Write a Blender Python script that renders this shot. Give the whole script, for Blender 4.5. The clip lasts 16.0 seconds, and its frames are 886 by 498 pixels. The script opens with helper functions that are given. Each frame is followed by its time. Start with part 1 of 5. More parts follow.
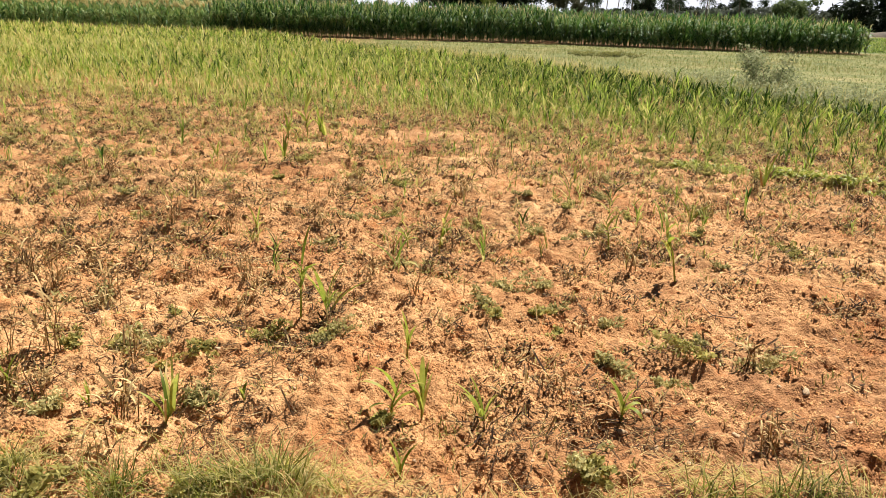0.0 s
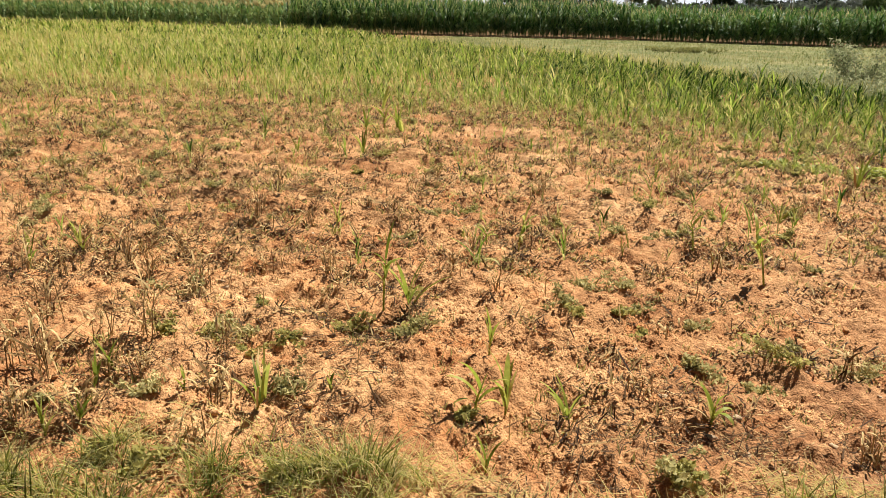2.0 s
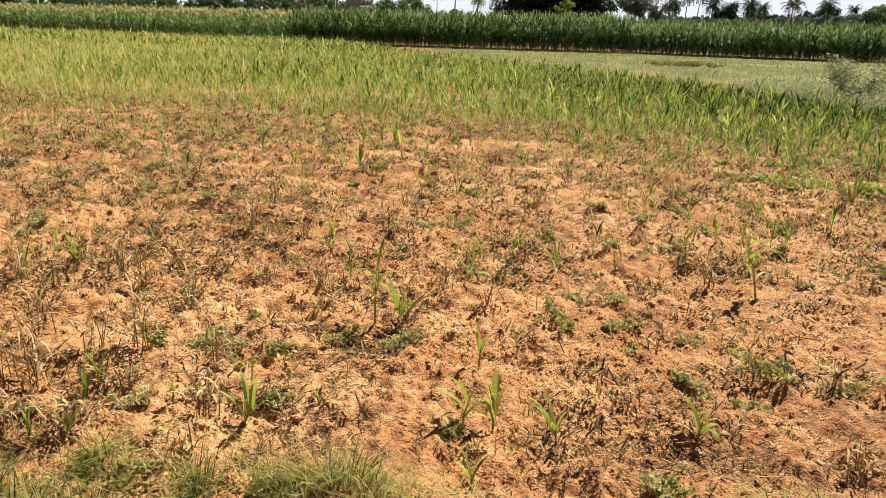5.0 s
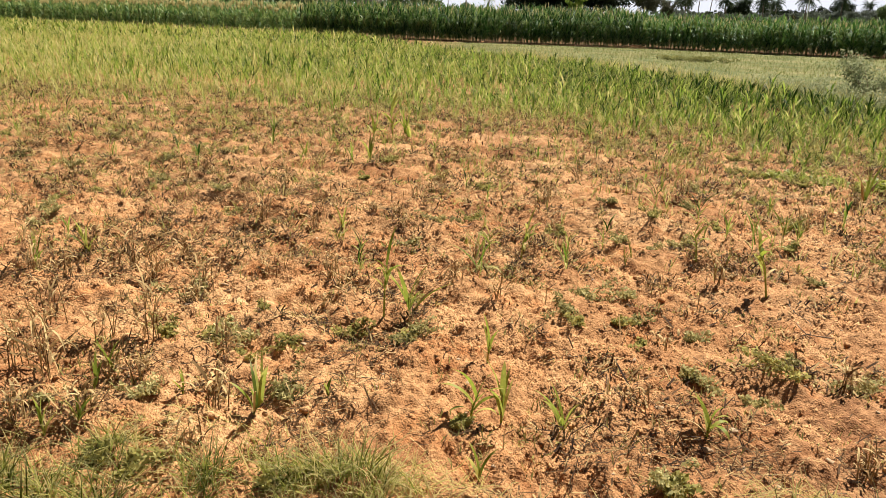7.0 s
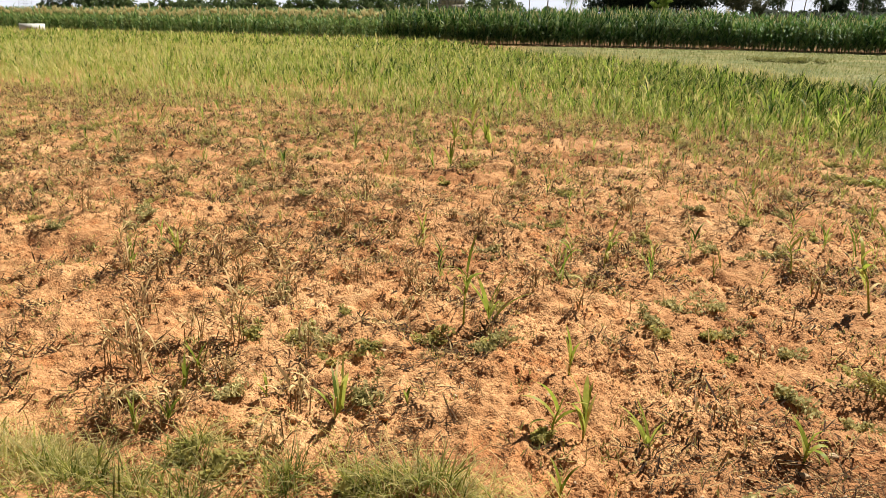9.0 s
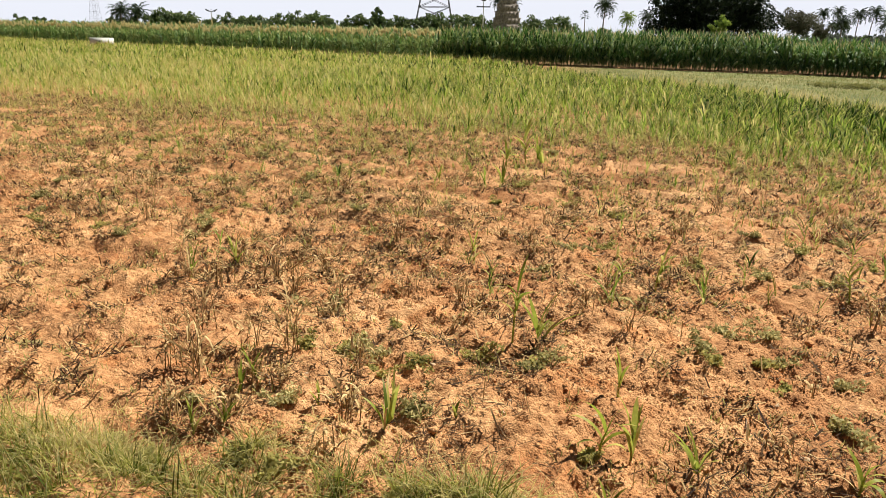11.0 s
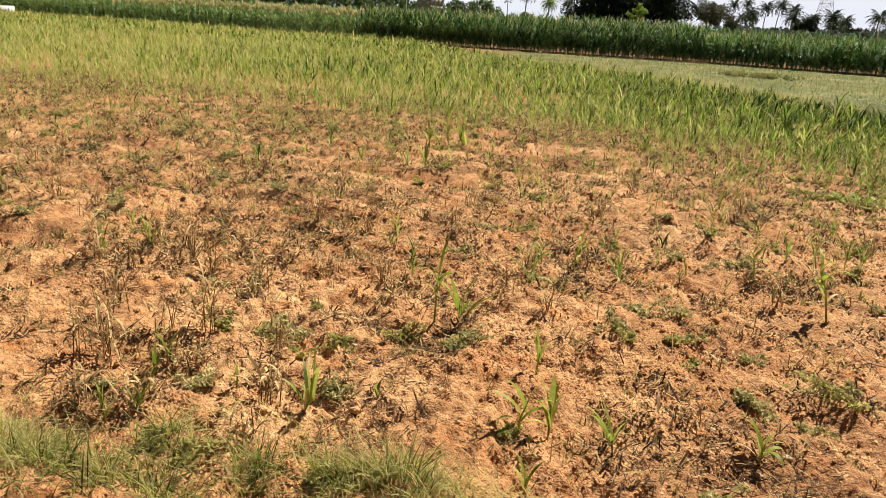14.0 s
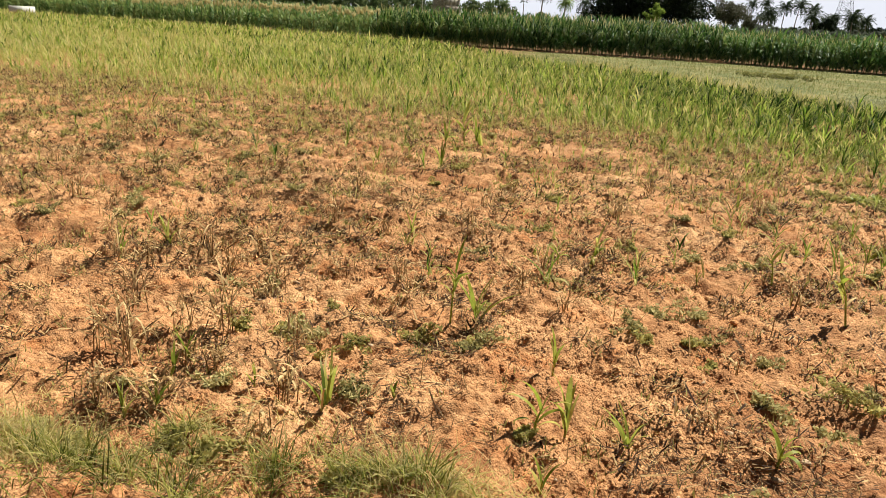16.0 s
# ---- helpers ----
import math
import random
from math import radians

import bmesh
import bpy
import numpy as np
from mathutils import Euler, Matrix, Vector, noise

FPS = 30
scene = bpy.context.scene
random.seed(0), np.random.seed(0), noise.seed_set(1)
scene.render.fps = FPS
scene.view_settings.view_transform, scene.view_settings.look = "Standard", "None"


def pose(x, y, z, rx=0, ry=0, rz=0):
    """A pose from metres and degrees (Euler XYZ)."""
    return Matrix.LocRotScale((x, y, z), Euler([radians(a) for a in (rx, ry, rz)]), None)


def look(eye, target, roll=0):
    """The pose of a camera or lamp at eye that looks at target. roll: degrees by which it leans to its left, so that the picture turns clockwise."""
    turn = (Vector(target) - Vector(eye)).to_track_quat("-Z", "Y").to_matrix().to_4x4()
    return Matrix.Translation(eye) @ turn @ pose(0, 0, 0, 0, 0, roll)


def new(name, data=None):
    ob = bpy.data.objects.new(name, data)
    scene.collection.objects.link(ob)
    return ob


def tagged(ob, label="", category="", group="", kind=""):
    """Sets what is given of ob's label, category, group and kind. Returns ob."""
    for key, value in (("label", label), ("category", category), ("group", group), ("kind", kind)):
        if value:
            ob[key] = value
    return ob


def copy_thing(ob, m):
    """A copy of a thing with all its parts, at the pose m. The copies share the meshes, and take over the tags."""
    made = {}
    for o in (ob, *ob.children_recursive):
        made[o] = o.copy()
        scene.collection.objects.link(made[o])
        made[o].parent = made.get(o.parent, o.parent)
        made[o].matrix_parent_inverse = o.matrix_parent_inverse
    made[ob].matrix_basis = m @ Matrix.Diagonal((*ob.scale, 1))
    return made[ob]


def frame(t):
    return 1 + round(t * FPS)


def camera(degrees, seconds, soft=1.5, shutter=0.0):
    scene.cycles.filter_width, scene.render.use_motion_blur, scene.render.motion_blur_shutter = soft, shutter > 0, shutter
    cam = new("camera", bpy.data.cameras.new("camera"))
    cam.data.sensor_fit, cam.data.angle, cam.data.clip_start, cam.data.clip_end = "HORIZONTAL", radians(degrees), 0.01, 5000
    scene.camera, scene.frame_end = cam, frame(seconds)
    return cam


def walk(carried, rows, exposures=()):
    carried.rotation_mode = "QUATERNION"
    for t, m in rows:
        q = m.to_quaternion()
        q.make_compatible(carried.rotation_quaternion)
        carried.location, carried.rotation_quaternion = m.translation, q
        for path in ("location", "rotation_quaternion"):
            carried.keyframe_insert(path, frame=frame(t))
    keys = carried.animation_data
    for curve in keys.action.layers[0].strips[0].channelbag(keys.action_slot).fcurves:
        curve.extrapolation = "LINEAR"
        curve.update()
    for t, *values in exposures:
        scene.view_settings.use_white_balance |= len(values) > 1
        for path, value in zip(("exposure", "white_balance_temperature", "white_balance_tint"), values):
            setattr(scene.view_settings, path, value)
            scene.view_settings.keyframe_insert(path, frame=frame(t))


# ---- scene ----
# A red-soil field with young sorghum, a stand of maize behind it, and a far line of trees and palms.
cam = camera(61.7, 16.0, soft=0.6)
PATH = [
    (0.0, 0.0000, 0.0000, 1.7000, 72.036, -1.474, 0.000),
    (0.5, -0.0327, 0.0205, 1.6947, 71.667, -1.607, -0.018),
    (1.0, -0.0966, 0.0284, 1.6814, 71.445, -1.631, 0.966),
    (1.5, -0.1165, 0.0050, 1.6837, 71.425, -1.368, 3.103),
    (2.0, -0.0854, -0.0065, 1.6960, 71.682, -0.944, 5.312),
    (2.5, -0.0571, -0.0076, 1.7041, 72.137, -0.569, 6.820),
    (3.0, -0.0403, -0.0097, 1.7154, 72.627, -0.310, 6.844),
    (3.5, -0.0292, -0.0100, 1.7178, 72.823, -0.411, 5.927),
    (3.7, -0.0285, -0.0102, 1.7179, 72.760, -0.495, 5.670),
    (4.75, -0.0310, -0.0118, 1.7160, 72.560, -1.120, 5.400),
    (5.8, -0.0385, -0.0138, 1.7135, 72.400, -1.600, 5.770),
    (6.0, -0.0395, -0.0141, 1.7129, 72.337, -1.616, 5.837),
    (6.5, -0.0399, -0.0168, 1.7168, 72.196, -1.594, 6.039),
    (7.0, -0.0378, -0.0112, 1.7139, 72.059, -1.584, 6.277),
    (7.5, -0.0356, -0.0057, 1.7141, 71.906, -1.395, 6.820),
    (8.0, -0.0407, 0.0041, 1.7107, 71.870, -1.020, 8.256),
    (8.5, -0.0486, 0.0088, 1.7121, 71.983, -0.691, 10.226),
    (9.0, -0.0621, 0.0283, 1.7178, 72.313, -0.486, 12.219),
    (9.5, -0.0750, 0.0111, 1.7279, 72.625, -0.834, 14.059),
    (9.7, -0.0755, 0.0050, 1.7283, 72.741, -0.943, 14.732),
    (10.75, -0.0765, -0.0260, 1.7293, 73.480, -1.200, 16.300),
    (11.8, -0.0770, -0.0540, 1.7300, 73.897, -1.701, 15.212),
    (12.0, -0.0771, -0.0561, 1.7301, 73.885, -1.944, 14.688),
    (12.5, -0.0746, -0.0491, 1.7280, 73.681, -2.534, 12.923),
    (13.0, -0.0835, -0.0559, 1.7230, 73.319, -2.963, 11.496),
    (13.5, -0.0787, -0.0391, 1.7191, 72.851, -3.109, 10.745),
    (14.0, -0.0683, -0.0323, 1.7186, 72.458, -2.998, 10.603),
    (14.5, -0.0695, -0.0357, 1.7167, 72.249, -2.872, 10.798),
    (15.0, -0.0790, -0.0374, 1.7221, 72.210, -2.761, 11.188),
    (15.5, -0.0793, -0.0396, 1.7262, 72.274, -2.832, 11.565),
    (16.0, -0.0785, -0.0385, 1.7254, 72.397, -2.936, 11.765),
]
walk(cam, [(t, pose(x, y, z, rx, ry, rz)) for t, x, y, z, rx, ry, rz in PATH],
     exposures=[(0.0, 1.03), (1.0, 0.98), (3.5, 0.90), (9.5, 0.88), (12.0, 0.78), (16.0, 0.80)])

# ---- world and sun ----
SUN_AZ, SUN_EL = radians(34), radians(55)      # azimuth from +y towards +x
world = bpy.data.worlds.new("sky")
scene.world = world
world.use_nodes = True
wn, wl = world.node_tree.nodes, world.node_tree.links
wn.clear()
sky = wn.new("ShaderNodeTexSky")
sky.sky_type = "NISHITA"
sky.sun_disc = False
sky.sun_elevation, sky.sun_rotation = SUN_EL, SUN_AZ
sky.air_density, sky.dust_density, sky.ozone_density = 1.0, 0.7, 1.0
sky_bg = wn.new("ShaderNodeBackground")
sky_bg.inputs["Strength"].default_value = 0.0165
sky_out = wn.new("ShaderNodeOutputWorld")
# a pale heat haze that whitens the sky low over the horizon
way_up = wn.new("ShaderNodeSeparateXYZ")
wl.new(wn.new("ShaderNodeTexCoord").outputs["Generated"], way_up.inputs[0])
haze = wn.new("ShaderNodeMapRange")
haze.inputs["From Min"].default_value, haze.inputs["From Max"].default_value = 0.06, 0.16
haze.inputs["To Min"].default_value, haze.inputs["To Max"].default_value = 1.0, 0.0
haze.interpolation_type = "SMOOTHSTEP"
wl.new(way_up.outputs["Z"], haze.inputs["Value"])
hazy = wn.new("ShaderNodeMix")
hazy.data_type = "RGBA"
hazy.inputs[7].default_value = (29.5, 30.4, 33.5, 1)
wl.new(haze.outputs["Result"], hazy.inputs[0])
wl.new(sky.outputs["Color"], hazy.inputs[6])
wl.new(hazy.outputs[2], sky_bg.inputs["Color"])
wl.new(sky_bg.outputs[0], sky_out.inputs["Surface"])
sun = new("sun", bpy.data.lights.new("sun", "SUN"))
sun.data.energy, sun.data.angle, sun.data.color = 5.5, radians(0.53), (1.0, 0.97, 0.915)
sun_way = Vector((math.sin(SUN_AZ) * math.cos(SUN_EL), math.cos(SUN_AZ) * math.cos(SUN_EL), math.sin(SUN_EL)))
sun.matrix_world = look((60, 30, 80), Vector((60, 30, 80)) - sun_way)

# ---- materials ----
def material(name, rough=0.8, spec=0.3):
    m = bpy.data.materials.new(name)
    m.use_nodes = True
    n, l = m.node_tree.nodes, m.node_tree.links
    b = n["Principled BSDF"]
    b.inputs["Roughness"].default_value = rough
    b.inputs["Specular IOR Level"].default_value = spec
    return m, n, l, b


def ramp_node(n, l, source, stops):
    r = n.new("ShaderNodeValToRGB")
    e = r.color_ramp.elements
    e[0].position, e[0].color = stops[0][0], (*stops[0][1], 1)
    e[1].position, e[1].color = stops[-1][0], (*stops[-1][1], 1)
    for p, c in stops[1:-1]:
        k = e.new(p)
        k.color = (*c, 1)
    l.new(source, r.inputs["Fac"])
    return r.outputs["Color"]


def noise_node(n, l, scale, detail=4, rough=0.6, coord=None):
    k = n.new("ShaderNodeTexNoise")
    k.inputs["Scale"].default_value, k.inputs["Detail"].default_value, k.inputs["Roughness"].default_value = scale, detail, rough
    if coord is not None:
        l.new(coord, k.inputs["Vector"])
    return k.outputs["Fac"]


def mix_node(n, l, fac, a, b, kind="MIX"):
    k = n.new("ShaderNodeMix")
    k.data_type, k.blend_type = "RGBA", kind
    for value, slot in ((fac, 0), (a, 6), (b, 7)):
        if isinstance(value, (int, float)):
            k.inputs[slot].default_value = value
        elif isinstance(value, tuple):
            k.inputs[slot].default_value = (*value, 1)
        else:
            l.new(value, k.inputs[slot])
    return k.outputs[2]


def bump_node(n, l, height, strength, distance, b):
    k = n.new("ShaderNodeBump")
    k.inputs["Strength"].default_value, k.inputs["Distance"].default_value = strength, distance
    l.new(height, k.inputs["Height"])
    l.new(k.outputs["Normal"], b.inputs["Normal"])


def attribute_node(n, name):
    k = n.new("ShaderNodeAttribute")
    k.attribute_name = name
    return k.outputs["Fac"]


def soil_material(name, with_zones):
    m, n, l, b = material(name, 0.95, 0.15)
    pos = n.new("ShaderNodeNewGeometry").outputs["Position"]
    large = ramp_node(n, l, noise_node(n, l, 0.9, 5, 0.6, pos), [(0.32, (0.30, 0.136, 0.053)), (0.5, (0.405, 0.212, 0.089)), (0.68, (0.51, 0.295, 0.135))])
    fine = ramp_node(n, l, noise_node(n, l, 52, 4, 0.62, pos), [(0.36, (0.78, 0.74, 0.71)), (0.5, (1.02, 1.01, 1.00)), (0.67, (1.24, 1.25, 1.26))])
    soil = mix_node(n, l, 1.0, large, fine, "MULTIPLY")
    # hand-sized patches of paler crust and of loose darker earth
    crust = ramp_node(n, l, noise_node(n, l, 11, 5, 0.65, pos), [(0.38, (0.72, 0.66, 0.62)), (0.5, (1.0, 1.0, 1.0)), (0.62, (1.26, 1.28, 1.30))])
    soil = mix_node(n, l, 1.0, soil, crust, "MULTIPLY")
    red = ramp_node(n, l, noise_node(n, l, 3.7, 4, 0.6, pos), [(0.52, (0, 0, 0)), (0.7, (1, 1, 1))])
    soil = mix_node(n, l, red, soil, mix_node(n, l, 1.0, soil, (0.95, 0.78, 0.66), "MULTIPLY"))
    if with_zones:
        # patches of darker, redder earth, and the painted shade under the maize
        soil = mix_node(n, l, attribute_node(n, "dark_and_shade"), soil, mix_node(n, l, 1.0, soil, (0.66, 0.60, 0.60), "MULTIPLY"))
        # a litter of rotting stems and seedlings, thickest under the crop; under the maize its dark cover is painted
        # shade
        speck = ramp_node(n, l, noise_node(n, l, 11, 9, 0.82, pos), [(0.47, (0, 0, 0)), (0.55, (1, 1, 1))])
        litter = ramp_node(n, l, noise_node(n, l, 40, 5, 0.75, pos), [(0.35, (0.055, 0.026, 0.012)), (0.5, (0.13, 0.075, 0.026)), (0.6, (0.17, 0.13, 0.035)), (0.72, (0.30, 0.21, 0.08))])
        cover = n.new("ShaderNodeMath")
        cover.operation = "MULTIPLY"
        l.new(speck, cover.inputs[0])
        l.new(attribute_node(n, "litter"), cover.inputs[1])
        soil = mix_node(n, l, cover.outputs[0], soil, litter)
        turf = ramp_node(n, l, noise_node(n, l, 0.55, 5, 0.65, pos), [(0.3, (0.09, 0.105, 0.032)), (0.5, (0.18, 0.18, 0.062)), (0.7, (0.32, 0.255, 0.115))])
        turf = mix_node(n, l, 1.0, turf, ramp_node(n, l, noise_node(n, l, 7, 6, 0.75, pos), [(0.36, (0.45, 0.46, 0.42)), (0.64, (1.3, 1.3, 1.25))]), "MULTIPLY")
        soil = mix_node(n, l, attribute_node(n, "turf"), soil, turf)
    # loose granules about a centimetre wide over finer grit, each of its own shade
    grain = n.new("ShaderNodeTexVoronoi")
    grain.inputs["Scale"].default_value = 85
    l.new(pos, grain.inputs["Vector"])
    chance = n.new("ShaderNodeSeparateColor")
    l.new(grain.outputs["Color"], chance.inputs["Color"])
    shade = ramp_node(n, l, chance.outputs["Red"], [(0.0, (0.78, 0.75, 0.73)), (0.5, (1.0, 1.0, 1.0)), (1.0, (1.2, 1.2, 1.2))])
    soil = mix_node(n, l, 0.8, soil, mix_node(n, l, 1.0, soil, shade, "MULTIPLY"))
    l.new(soil, b.inputs["Base Color"])
    round_off = n.new("ShaderNodeMapRange")
    round_off.inputs["From Min"].default_value, round_off.inputs["From Max"].default_value = 0.0, 0.65
    round_off.inputs["To Min"].default_value, round_off.inputs["To Max"].default_value = 0.22, 0.0
    l.new(grain.outputs["Distance"], round_off.inputs["Value"])
    relief = n.new("ShaderNodeMath")
    relief.operation = "ADD"
    l.new(round_off.outputs["Result"], relief.inputs[0])
    l.new(noise_node(n, l, 60, 3, 0.6, pos), relief.inputs[1])
    bump_node(n, l, relief.outputs[0], 1.0, 0.013, b)
    return m


def leaf_material(name, tones, tips, glow=0.4, rough=0.5, tip_from=0.6, shine=0.12):
    """Thin leaf: colour by tone, drying towards the tip, with light coming through it."""
    m, n, l, b = material(name, rough, shine)
    tone = attribute_node(n, "tone")
    body = ramp_node(n, l, tone, tones)
    pos = n.new("ShaderNodeTexCoord").outputs["Object"]
    mottle = ramp_node(n, l, noise_node(n, l, 30, 3, 0.6, pos), [(0.3, (0.75, 0.75, 0.72)), (0.7, (1.15, 1.15, 1.1))])
    body = mix_node(n, l, 1.0, body, mottle, "MULTIPLY")
    dry = ramp_node(n, l, attribute_node(n, "along"), [(tip_from, (0, 0, 0)), (1.0, (0.85, 0.85, 0.85))])
    colour = mix_node(n, l, dry, body, tips)
    l.new(colour, b.inputs["Base Color"])
    through_leaf = n.new("ShaderNodeBsdfTranslucent")
    l.new(colour, through_leaf.inputs["Color"])
    mix = n.new("ShaderNodeMixShader")
    mix.inputs[0].default_value = glow
    l.new(b.outputs[0], mix.inputs[1])
    l.new(through_leaf.outputs[0], mix.inputs[2])
    l.new(mix.outputs[0], n["Material Output"].inputs["Surface"])
    return m


def plain_material(name, dark, light, scale=8, rough=0.85, bump=0.3, distance=0.01, metal=0.0):
    m, n, l, b = material(name, rough, 0.3)
    pos = n.new("ShaderNodeTexCoord").outputs["Object"]
    base = ramp_node(n, l, noise_node(n, l, scale, 6, 0.65, pos), [(0.32, dark), (0.68, light)])
    fine = ramp_node(n, l, noise_node(n, l, scale * 7, 4, 0.7, pos), [(0.3, (0.8, 0.8, 0.8)), (0.7, (1.12, 1.12, 1.12))])
    l.new(mix_node(n, l, 1.0, base, fine, "MULTIPLY"), b.inputs["Base Color"])
    b.inputs["Metallic"].default_value = metal
    bump_node(n, l, noise_node(n, l, scale * 5, 5, 0.7, pos), bump, distance, b)
    return m


M_GROUND = soil_material("red_soil", True)
M_CLOD = soil_material("soil_clod", False)
M_STONE = plain_material("pale_stone", (0.30, 0.19, 0.10), (0.52, 0.37, 0.22), 22, 0.85, 0.5, 0.004)
M_SORGHUM = leaf_material("sorghum_leaf", [(0.0, (0.02, 0.05, 0.006)), (0.35, (0.16, 0.255, 0.028)), (0.65, (0.35, 0.42, 0.075)), (1.0, (0.58, 0.50, 0.20))], (0.42, 0.40, 0.105), 0.5, 0.5, 0.6, 0.12)
M_MAIZE = leaf_material("maize_leaf", [(0.0, (0.016, 0.046, 0.010)), (0.5, (0.055, 0.125, 0.026)), (0.85, (0.15, 0.25, 0.06)), (1.0, (0.27, 0.31, 0.10))], (0.13, 0.19, 0.05), 0.36, 0.5, 0.8, 0.13)
M_SEEDLING = leaf_material("seedling_leaf", [(0.0, (0.10, 0.14, 0.018)), (0.5, (0.28, 0.33, 0.045)), (1.0, (0.50, 0.46, 0.12))], (0.44, 0.37, 0.11), 0.48, 0.45, 0.7)
M_WEED = leaf_material("weed_leaf", [(0.0, (0.05, 0.055, 0.016)), (0.5, (0.29, 0.275, 0.085)), (1.0, (0.48, 0.42, 0.14))], (0.42, 0.38, 0.14), 0.55, 0.6, 0.8)
M_GREYWEED = leaf_material("grey_weed_leaf", [(0.0, (0.09, 0.105, 0.05)), (0.5, (0.25, 0.275, 0.13)), (1.0, (0.44, 0.44, 0.26))], (0.40, 0.38, 0.20), 0.4, 0.7, 0.7)
M_DUSTWEED = leaf_material("dusty_weed_leaf", [(0.0, (0.09, 0.085, 0.025)), (0.5, (0.29, 0.265, 0.095)), (1.0, (0.52, 0.45, 0.20))], (0.44, 0.38, 0.16), 0.4, 0.7, 0.7)
M_VERGE = leaf_material("verge_grass_blade", [(0.0, (0.07, 0.09, 0.016)), (0.45, (0.30, 0.305, 0.055)), (0.75, (0.46, 0.40, 0.13)), (1.0, (0.58, 0.44, 0.20))], (0.52, 0.44, 0.21), 0.5, 0.7, 0.5, 0.03)
# brown to straw; the near-black end also imitates tiny shadows in the litter
M_STRAW = leaf_material("dry_straw", [(0.0, (0.030, 0.015, 0.008)), (0.3, (0.11, 0.058, 0.024)), (0.7, (0.34, 0.21, 0.085)), (1.0, (0.56, 0.40, 0.19))], (0.40, 0.27, 0.12), 0.2, 0.8, 0.8)
M_TURF = leaf_material("pale_turf_blade", [(0.0, (0.08, 0.11, 0.024)), (0.5, (0.19, 0.21, 0.055)), (1.0, (0.33, 0.265, 0.12))], (0.27, 0.24, 0.10), 0.45, 0.7, 0.6)
M_STALK = plain_material("maize_stalk_skin", (0.08, 0.11, 0.03), (0.20, 0.22, 0.07), 6, 0.6, 0.1)
M_TASSEL = leaf_material("maize_tassel_straw", [(0.0, (0.50, 0.42, 0.18)), (1.0, (0.70, 0.60, 0.32))], (0.62, 0.53, 0.27), 0.5, 0.9, 0.5)
M_CROWN = leaf_material("tree_leaf", [(0.0, (0.045, 0.072, 0.028)), (0.5, (0.085, 0.125, 0.045)), (1.0, (0.17, 0.205, 0.08))], (0.10, 0.14, 0.05), 0.35, 0.6, 0.9)
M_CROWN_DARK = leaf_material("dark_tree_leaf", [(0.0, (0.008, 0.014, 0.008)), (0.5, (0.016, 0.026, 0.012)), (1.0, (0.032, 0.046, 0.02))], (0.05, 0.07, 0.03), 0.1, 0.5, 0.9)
# green leaves with the distance haze mixed into their colour, paler and greyer
M_CROWN_HAZED = leaf_material("hazed_wood_leaf", [(0.0, (0.07, 0.082, 0.07)), (0.5, (0.115, 0.13, 0.105)), (1.0, (0.18, 0.195, 0.15))], (0.12, 0.13, 0.09), 0.3, 0.8, 0.9)
M_CROWN_GREY = leaf_material("dusty_tree_leaf", [(0.0, (0.06, 0.065, 0.045)), (0.5, (0.11, 0.11, 0.075)), (1.0, (0.18, 0.17, 0.12))], (0.14, 0.13, 0.09), 0.2, 0.8, 0.9)
M_CROWN_BRIGHT = leaf_material("bright_tree_leaf", [(0.0, (0.10, 0.17, 0.03)), (0.5, (0.20, 0.29, 0.05)), (1.0, (0.32, 0.38, 0.08))], (0.30, 0.36, 0.08), 0.4, 0.5, 0.9)
M_PALM = leaf_material("palm_leaflet", [(0.0, (0.018, 0.034, 0.016)), (0.5, (0.04, 0.062, 0.026)), (1.0, (0.08, 0.105, 0.045))], (0.10, 0.11, 0.045), 0.2, 0.45, 0.8)
M_BARK = plain_material("bark", (0.10, 0.075, 0.055), (0.24, 0.19, 0.14), 3, 0.95, 0.6, 0.03)
M_STEEL = plain_material("galvanised_steel", (0.10, 0.10, 0.11), (0.19, 0.19, 0.20), 2, 0.6, 0.05, 0.005, 0.3)
M_POLE = plain_material("pole_concrete", (0.48, 0.46, 0.43), (0.66, 0.64, 0.60), 3, 0.9, 0.2)
M_IRON = plain_material("dark_iron", (0.02, 0.02, 0.022), (0.06, 0.055, 0.05), 5, 0.7, 0.1)
M_WHITE = plain_material("limewashed_concrete", (0.56, 0.54, 0.46), (0.74, 0.72, 0.64), 2.5, 0.9, 0.2)
M_TOWER = plain_material("painted_plaster", (0.16, 0.125, 0.10), (0.56, 0.49, 0.42), 1.6, 0.9, 0.3, 0.05)
M_BANK = plain_material("brown_earth", (0.055, 0.04, 0.025), (0.12, 0.085, 0.05), 1.5, 0.95, 0.4, 0.05)
M_TWIG = plain_material("twig_bark", (0.12, 0.075, 0.05), (0.34, 0.24, 0.15), 40, 0.9, 0.4, 0.002)

# ---- building blocks ----


def lattice_value(ix, iy, seed):
    h = (ix.astype(np.int64) * 374761393 + iy.astype(np.int64) * 668265263 + seed * 974634541) & 0xFFFFFFFF
    h = ((h ^ (h >> 13)) * 1274126177) & 0xFFFFFFFF
    return ((h ^ (h >> 16)) & 0xFFFF) / 65535.0


